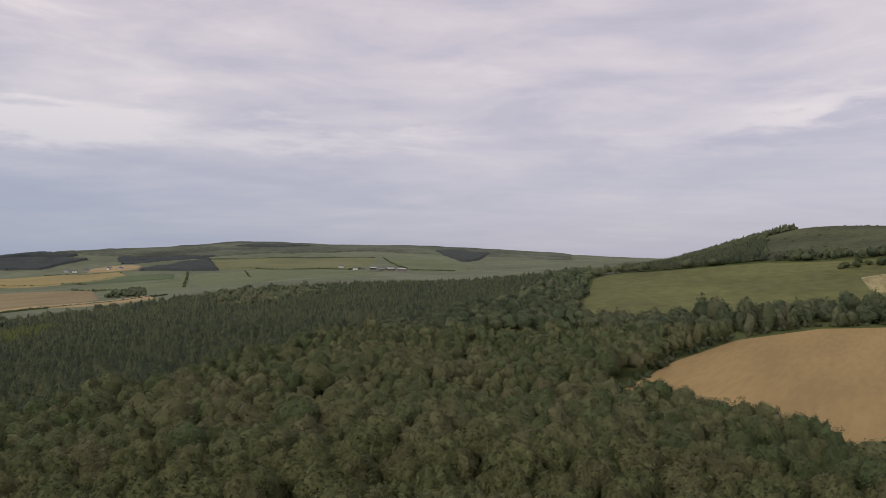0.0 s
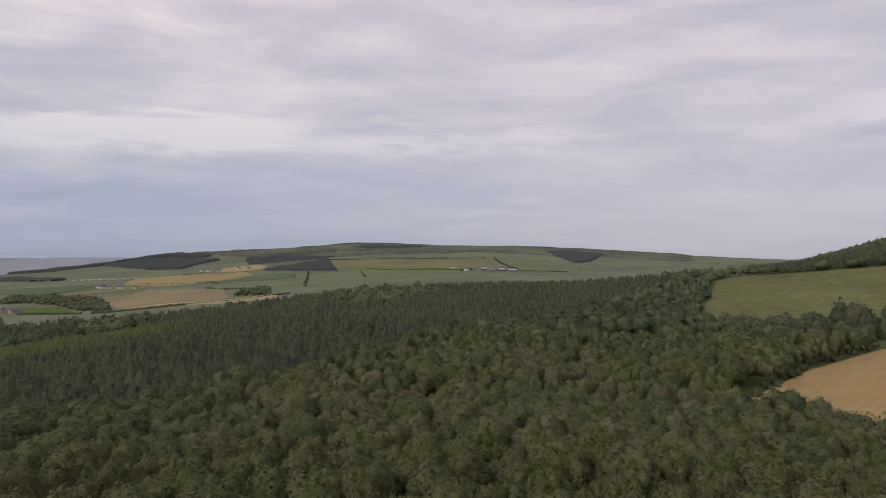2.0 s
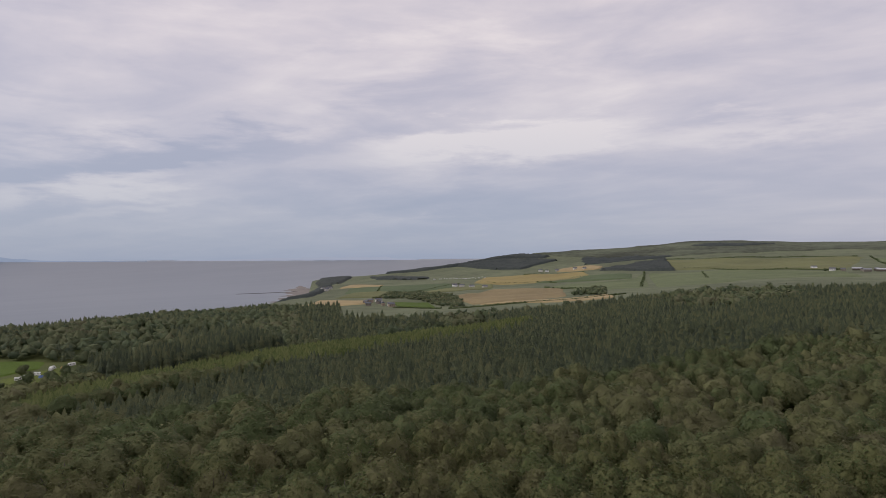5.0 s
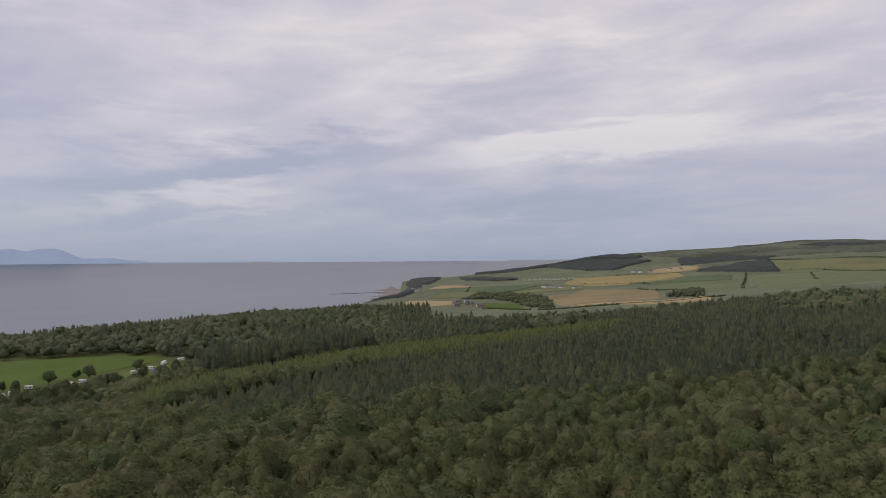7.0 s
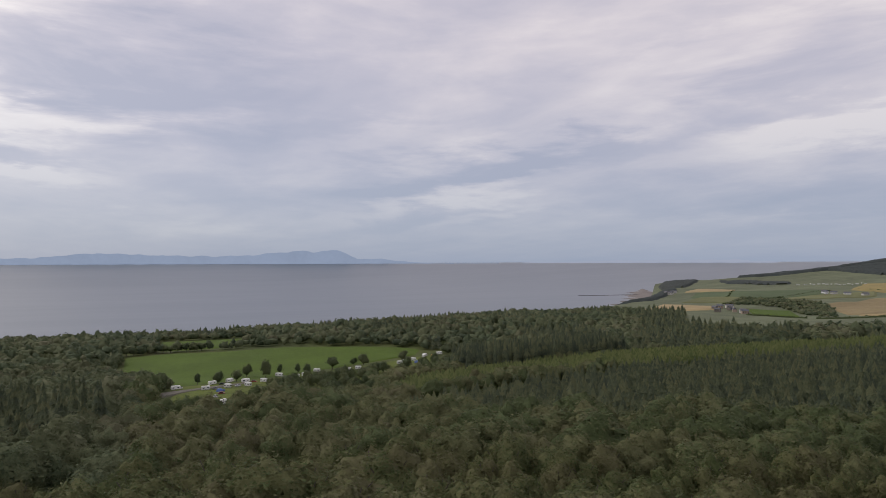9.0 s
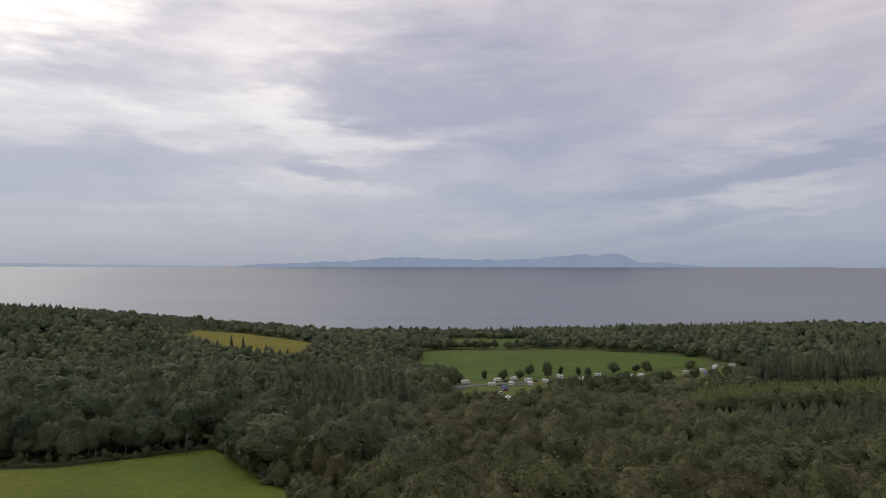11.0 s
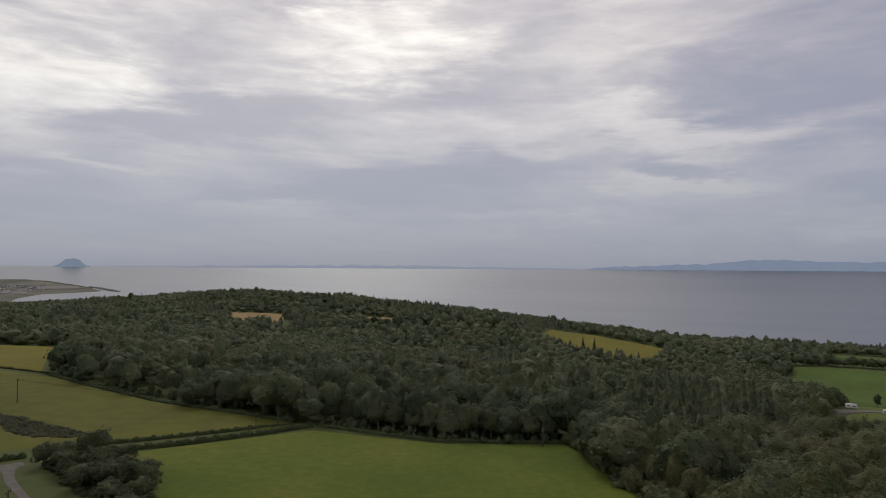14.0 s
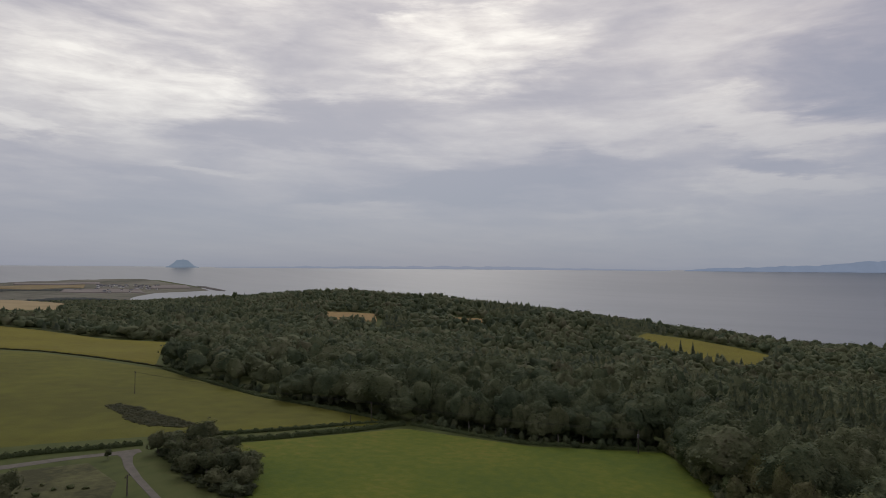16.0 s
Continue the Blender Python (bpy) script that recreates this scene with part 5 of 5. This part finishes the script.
def house(x, y, turn, w, d, h, rise, wall, roof, label, group="", name="house", windows=3, chimneys=2):
    root = new(name)
    part("wall", box(-w / 2, w / 2, -d / 2, d / 2, -1.5, h), wall, root)
    part("roof", gable(w, d, h, rise), roof, root)
    for k in range(chimneys):
        s = -1 if k == 0 else 1
        stack = part("chimney", box(s * w * 0.44 - 0.4, s * w * 0.44 + 0.4, -0.4, 0.4, h + rise * 0.6, h + rise + 1.2, 0.05), M_STONE, root)
        pot = bmesh.new()
        bmesh.ops.create_cone(pot, cap_ends=True, segments=8, radius1=0.2, radius2=0.16, depth=0.6, matrix=Matrix.Translation((s * w * 0.44, 0, h + rise + 1.45)))
        part("chimney_pot", pot, M_BROWN, stack, "buff clay chimney pot")
    for k in range(windows):
        cx = -w / 2 + w * (k + 0.5) / windows
        for s in (-1, 1):
            pane = part("window", box(cx - 0.5, cx + 0.5, s * d / 2 - 0.06, s * d / 2 + 0.06, h * 0.35, h * 0.75), M_GLASS, root)
            part("window_sill", box(cx - 0.6, cx + 0.6, s * d / 2 - 0.16, s * d / 2 + 0.16, h * 0.35 - 0.14, h * 0.35), M_STONE, pane)
    if windows:
        part("door", box(w * 0.15 - 0.45, w * 0.15 + 0.45, -d / 2 - 0.08, -d / 2 + 0.02, -0.2, 2.0), M_BLUE, root)
    tagged(root, label, "house" if name != "barn" else "barn", group)
    return place(root, x, y, turn)


# hill farm: sheds with pale roofs
for x, y, turn, w, d, wall, roof in ((-236, 1965, 5, 12, 8, M_CASTLE, M_SLATE), (-208, 1990, 12, 22, 11, M_POLE, M_PALEROOF), (-180, 1925, 30, 18, 9, M_CASTLE, M_SHEET), (-152, 1950, -15, 20, 10, M_POLE, M_PALEROOF),
                                     (-122, 1968, 8, 24, 10, M_CASTLE, M_PALEROOF), (-192, 1952, 85, 14, 9, M_CASTLE, M_SLATE), (-165, 1985, 60, 13, 8, M_POLE, M_SHEET)):
    house(x, y, turn, w, d, 3.6, 2.8, wall, roof, "farm shed with a sheet metal roof" if roof != M_SLATE else "stone farm building with a slate roof", "hill farm sheds", "barn", 0, 0)
for n, (x, y) in enumerate(((-270, 2010), (-258, 2022), (-282, 2005), (-247, 2018))):
    broadleaf_tree(n, x, y, 7, 12, "dark sheltering tree beside the hill farm", "hill farm trees", "farm_tree")
house(-262, 1980, 10, 14, 8, 5.5, 3, M_WHITE, M_SLATE, "white farmhouse with a slate roof", "hill farm sheds")
house(-340, 2215, 0, 16, 8, 4, 3, M_WHITE, M_SLATE, "white cottage on the hillside", "hill cottages")
# cottages below the hill
for k, (x, y) in enumerate(((-1360, 2395), (-1325, 2385), (-1290, 2405), (-1232, 2450), (-1185, 2440))):
    house(x, y, 20 * k, 15, 8, 5, 3.2, M_WHITE if k % 2 else M_GREYWALL, M_SLATE, "whitewashed cottage among hillside fields", "hill cottages")
# hamlet beyond the wood
for k, (x, y) in enumerate(((-941, 955), (-963, 990), (-971, 1023), (-925, 975), (-890, 950), (-865, 945), (-905, 925), (-835, 915))):
    house(x, y, 35 * k, 10 + k % 3 * 2, 6.5, 3.6, 2.6, (M_CASTLE, M_STONE, M_GREYWALL)[k % 3], M_SLATE, "stone house of the small hamlet with a slate roof", "hamlet houses")
# farm on the plain and houses by the shore
for k, (x, y) in enumerate(((-1240, 1650), (-1207, 1640), (-1180, 1655), (-1134, 1659), (-1222, 1625))):
    house(x, y, 25 * k, 16, 9, 4.6, 3, M_WHITE if k % 2 == 0 else M_GREYWALL, M_SLATE, "farm building on the coastal plain", "plain farm buildings")
for k, (x, y) in enumerate(((-1780, 1590), (-1640, 1480), (-1720, 1570), (-1690, 1530))):
    house(x, y, 30 * k, 14, 8, 5, 3, M_GREYWALL, M_SLATE, "grey house above the beach", "shore houses")
# village on the low headland
vill = random.Random(4)
first = house(-1660, -3220, 10, 13, 8, 5.5, 3.5, M_WHITE, M_SLATE, "small pale house of the distant harbour village", "village houses", windows=2)
second = house(-1700, -3190, 50, 16, 8, 6.5, 3.5, M_GREYWALL, M_SLATE, "small grey house of the distant harbour village", "village houses", windows=2)
for k in range(70):
    a, r = radians(151.2 + 4.4 * vill.random() ** 1.1), vill.uniform(3400, 3780)
    x, y = -r * math.sin(a), r * math.cos(a)
    z = float(height(x, y))
    if z > float(sea_level(r)) + 2:
        copy_thing((first, second)[k % 2], pose(x, y, z + 4.6, 0, 0, vill.uniform(0, 180)))


def castle(x, y, turn):
    root = new("castle")
    for bx_, by_, w, d, h in ((0, 0, 34, 20, 17), (-24, 2, 16, 16, 13), (24, 2, 16, 16, 13)):
        part("wall", box(bx_ - w / 2, bx_ + w / 2, by_ - d / 2, by_ + d / 2, -12, h), M_CASTLE, root)
        bm = bmesh.new()
        n = int(w / 2.4)
        for k in range(n):
            cx = bx_ - w / 2 + (k + 0.5) * w / n
            for s in (-1, 1):
                box(cx - 0.6, cx + 0.6, by_ + s * (d / 2 - 0.4) - 0.4, by_ + s * (d / 2 - 0.4) + 0.4, h, h + 1.2, 0, bm)
        part("battlement", bm, M_CASTLE, root)
    for sx in (-17, 17, -8, 8):
        bm = bmesh.new()
        bmesh.ops.create_cone(bm, cap_ends=True, segments=14, radius1=3.2, radius2=3.0, depth=34, matrix=Matrix.Translation((sx, -8, 5)))
        part("tower", bm, M_CASTLE, root)
    for k in range(6):
        part("chimney", box(-15 + k * 6 - 0.7, -15 + k * 6 + 0.7, 2, 3.6, 16, 20.5), M_CASTLE, root)
    for k in range(8):
        for z in (4, 10):
            part("window", box(-13 + k * 3.7 - 0.6, -13 + k * 3.7 + 0.6, -10.1, -9.9, z, z + 2.6), M_GLASS, root)
    tagged(root, "grey sandstone cliff-top castle with battlements and towers", "castle")
    place(root, x, y, turn)
    root.location.z, root.scale = 62, (0.62, 0.62, 0.62)
    return root


castle(-1015, -430, 68)


# ---- campsite ----
def caravan(x, y, turn, length=5.2, tall=2.9, mat=None, name="caravan", label="white touring caravan parked on a grass pitch"):
    root = new(name)
    w = 2.3
    body = part("body", box(-length / 2, length / 2, -w / 2, w / 2, 0.5, tall, 0.28), mat or M_WHITE, root)
    for s in (-1, 1):
        for k in (-0.28, 0.22):
            part("window", box(length * k - 0.6, length * k + 0.6, s * w / 2 - 0.02, s * w / 2 + 0.03, 1.45, 2.05, 0.01), M_GLASS, root)
        bm = bmesh.new()
        bmesh.ops.create_cone(bm, cap_ends=True, segments=14, radius1=0.34, radius2=0.34, depth=0.22, matrix=Matrix.Translation((-0.2, s * (w / 2 - 0.1), 0.34)) @ Matrix.Rotation(math.pi / 2, 4, "X"))
        tyre = part("wheel", bm, M_RUBBER, root)
        hub = bmesh.new()
        bmesh.ops.create_cone(hub, cap_ends=True, segments=10, radius1=0.2, radius2=0.2, depth=0.25, matrix=Matrix.Translation((-0.2, s * (w / 2 - 0.1), 0.34)) @ Matrix.Rotation(math.pi / 2, 4, "X"))
        part("hub", hub, M_SHEET, tyre, "grey steel hub")
    part("end_window", box(length / 2 - 0.02, length / 2 + 0.03, -0.8, 0.8, 1.4, 2.05, 0.01), M_GLASS, root)
    if name == "caravan":
        part("drawbar", box(length / 2, length / 2 + 1.1, -0.08, 0.08, 0.42, 0.56), M_POLE, root)
    else:
        part("cab", box(length / 2 - 0.1, length / 2 + 1.2, -1.0, 1.0, 0.45, 1.7, 0.3), mat or M_WHITE, root)
        part("windscreen", box(length / 2 + 0.35, length / 2 + 0.8, -0.85, 0.85, 1.55, 1.95, 0.1), M_GLASS, root)
    tagged(root, label, "camper" if name != "caravan" else "caravan", "campsite vehicles")
    return place(root, x, y, turn, sink=0.15)


def car(x, y, turn, mat):
    root = new("car")
    part("body", box(-2.1, 2.1, -0.88, 0.88, 0.35, 0.95, 0.18), mat, root)
    part("cabin", box(-1.3, 1.0, -0.78, 0.78, 0.92, 1.48, 0.2), M_GLASS, root)
    part("roof", box(-1.0, 0.7, -0.7, 0.7, 1.45, 1.52, 0.02), mat, root)
    for sx in (-1.3, 1.3):
        for s in (-1, 1):
            bm = bmesh.new()
            bmesh.ops.create_cone(bm, cap_ends=True, segments=14, radius1=0.32, radius2=0.32, depth=0.2, matrix=Matrix.Translation((sx, s * 0.8, 0.32)) @ Matrix.Rotation(math.pi / 2, 4, "X"))
            tyre = part("wheel", bm, M_RUBBER, root)
            hub = bmesh.new()
            bmesh.ops.create_cone(hub, cap_ends=True, segments=10, radius1=0.2, radius2=0.2, depth=0.23, matrix=Matrix.Translation((sx, s * 0.8, 0.32)) @ Matrix.Rotation(math.pi / 2, 4, "X"))
            part("hub", hub, M_SHEET, tyre, "silver wheel hub")
    tagged(root, "parked car beside a caravan pitch", "car", "campsite vehicles")
    return place(root, x, y, turn, sink=0.0)


def tent(x, y, turn, mat, label):
    root = new("tent")
    bm = bmesh.new()
    bmesh.ops.create_uvsphere(bm, u_segments=14, v_segments=8, radius=1)
    for v in bm.verts:
        v.co = Vector((v.co.x * 2.6, v.co.y * 1.9, max(v.co.z, 0) * 2.0))
    part("canopy", bm, mat, root)
    part("porch", box(2.2, 3.2, -0.9, 0.9, 0, 1.5, 0.35), mat, root)
    tagged(root, label, "tent", "campsite vehicles")
    return place(root, x, y, turn, sink=0.0)


for k, (x, y, turn) in enumerate(((-492, 11, 100), (-469, 29, 60), (-512, 36, 80), (-471, 43, 50), (-522, 49, 95), (-508, 59, 70), (-468, 56, 40), (-493, 70, 10), (-537, 88, 20), (-511, 104, 75), (-489, 112, 80),
                                  (-517, 139, 100), (-536, 189, 80), (-587, 232, 95), (-594, 250, 60), (-505, 96, 15), (-355, 30, 110), (-378, 41, 85), (-553, 208, 40), (-577, 227, 110), (-540, 196, 10), (-527, 150, 60), (-545, 120, 30))):
    turn += 35 if k % 3 else 0
    if k in (0, 4, 9, 13):
        caravan(x, y, turn, 6.2, 3.0, name="motorhome", label="white motorhome parked at the campsite")
    else:
        caravan(x, y, turn, 4.8 + (k % 3) * 0.6)
M_CARS = [material("car_paint_" + n, [(0.3, c), (0.7, tuple(q * 1.1 for q in c))], scale=0.5, rough=0.3) for n, c in (("grey", (0.2, 0.2, 0.22)), ("dark", (0.03, 0.035, 0.05)), ("red", (0.25, 0.05, 0.04)), ("silver", (0.5, 0.5, 0.52)))]
for k, (x, y, turn) in enumerate(((-466, 35, 70), (-505, 42, 100), (-500, 64, 60), (-474, 50, 120), (-486, 78, 20), (-520, 98, 90), (-422, 35, 80), (-400, 30, 20), (-528, 150, 70), (-545, 200, 80))):
    car(x, y, turn, M_CARS[k % 4])
tent(-529, 202, 30, M_BLUE, "blue dome tent beside the tree belt")
tent(-585, 240, 80, M_TENT, "orange frame tent beside the tree belt")
tent(-445, 36, 60, M_BLUE, "small blue tent on the campsite grass")
for k in range(16):
    x, y = -1610 + 6 * k, 2010 + 13 * k
    caravan(x + 14 * (k % 3), y, 40 + 25 * (k % 4), 10, 3.0, label="long pale static caravan in a distant park")


# ---- poles and wires ----
def pole(x, y, tall, turn, double=False, label="weathered wooden electricity pole with a crossarm"):
    root = new("utility_pole")
    for s in ((-0.9, 0.9) if double else (0,)):
        bm = bmesh.new()
        bmesh.ops.create_cone(bm, cap_ends=True, segments=10, radius1=0.19, radius2=0.13, depth=tall + 1, matrix=Matrix.Translation((s, 0, tall / 2 - 0.5)))
        part("post", bm, M_POLE, root)
    part("crossarm", box(-1.3, 1.3, -0.07, 0.07, tall - 0.6, tall - 0.45), M_POLE, root)
    for s in (-1.1, 0, 1.1):
        bm = bmesh.new()
        bmesh.ops.create_cone(bm, cap_ends=True, segments=8, radius1=0.09, radius2=0.05, depth=0.35, matrix=Matrix.Translation((s, 0, tall - 0.28)))
        part("insulator", bm, M_GLASS, root)
    if double:
        part("transformer", box(-0.5, 0.5, -0.35, 0.35, tall - 2.6, tall - 1.5, 0.06), M_SHEET, root)
    tagged(root, label, "utility pole", "electricity poles")
    place(root, x, y, turn, 0.4)
    return Vector((x, y, float(height(x, y)) + tall - 0.1))


def wire(a, b, sag):
    bm = bmesh.new()
    n, rings = 14, []
    for k in range(n + 1):
        u = k / n
        p = a.lerp(b, u) - Vector((0, 0, 4 * sag * u * (1 - u)))
        rings.append([bm.verts.new(p + Vector((0, 0, 0.03))), bm.verts.new(p + Vector((0.026, 0.015, -0.015))), bm.verts.new(p + Vector((-0.026, -0.015, -0.015)))])
    for u, w in zip(rings, rings[1:]):
        for k in range(3):
            bm.faces.new((u[k], u[(k + 1) % 3], w[(k + 1) % 3], w[k]))
    me = bpy.data.meshes.new("overhead_wire")
    bm.to_mesh(me)
    bm.free()
    me.materials.append(M_RUBBER)
    return tagged(new("overhead_wire", me), "thin dark overhead electricity wire", "wire", "overhead wires")


tops = [pole(-217, -86, 8, 20, True, "double wooden pole carrying a transformer"), pole(-184, -178, 8.2, 60), pole(-152, -295, 10.5, 75)]
for a, b in zip(tops, tops[1:]):
    for o in (-0.8, 0.8):
        wire(a + Vector((o * 0.5, o, 0)), b + Vector((o * 0.5, o, 0)), 1.2)
pole(-176, -181, 3.6, 50, label="short wooden pole beside the lane hedge")
pole(-80, -158, 5.2, 40, label="short dark pole beside the farm track")
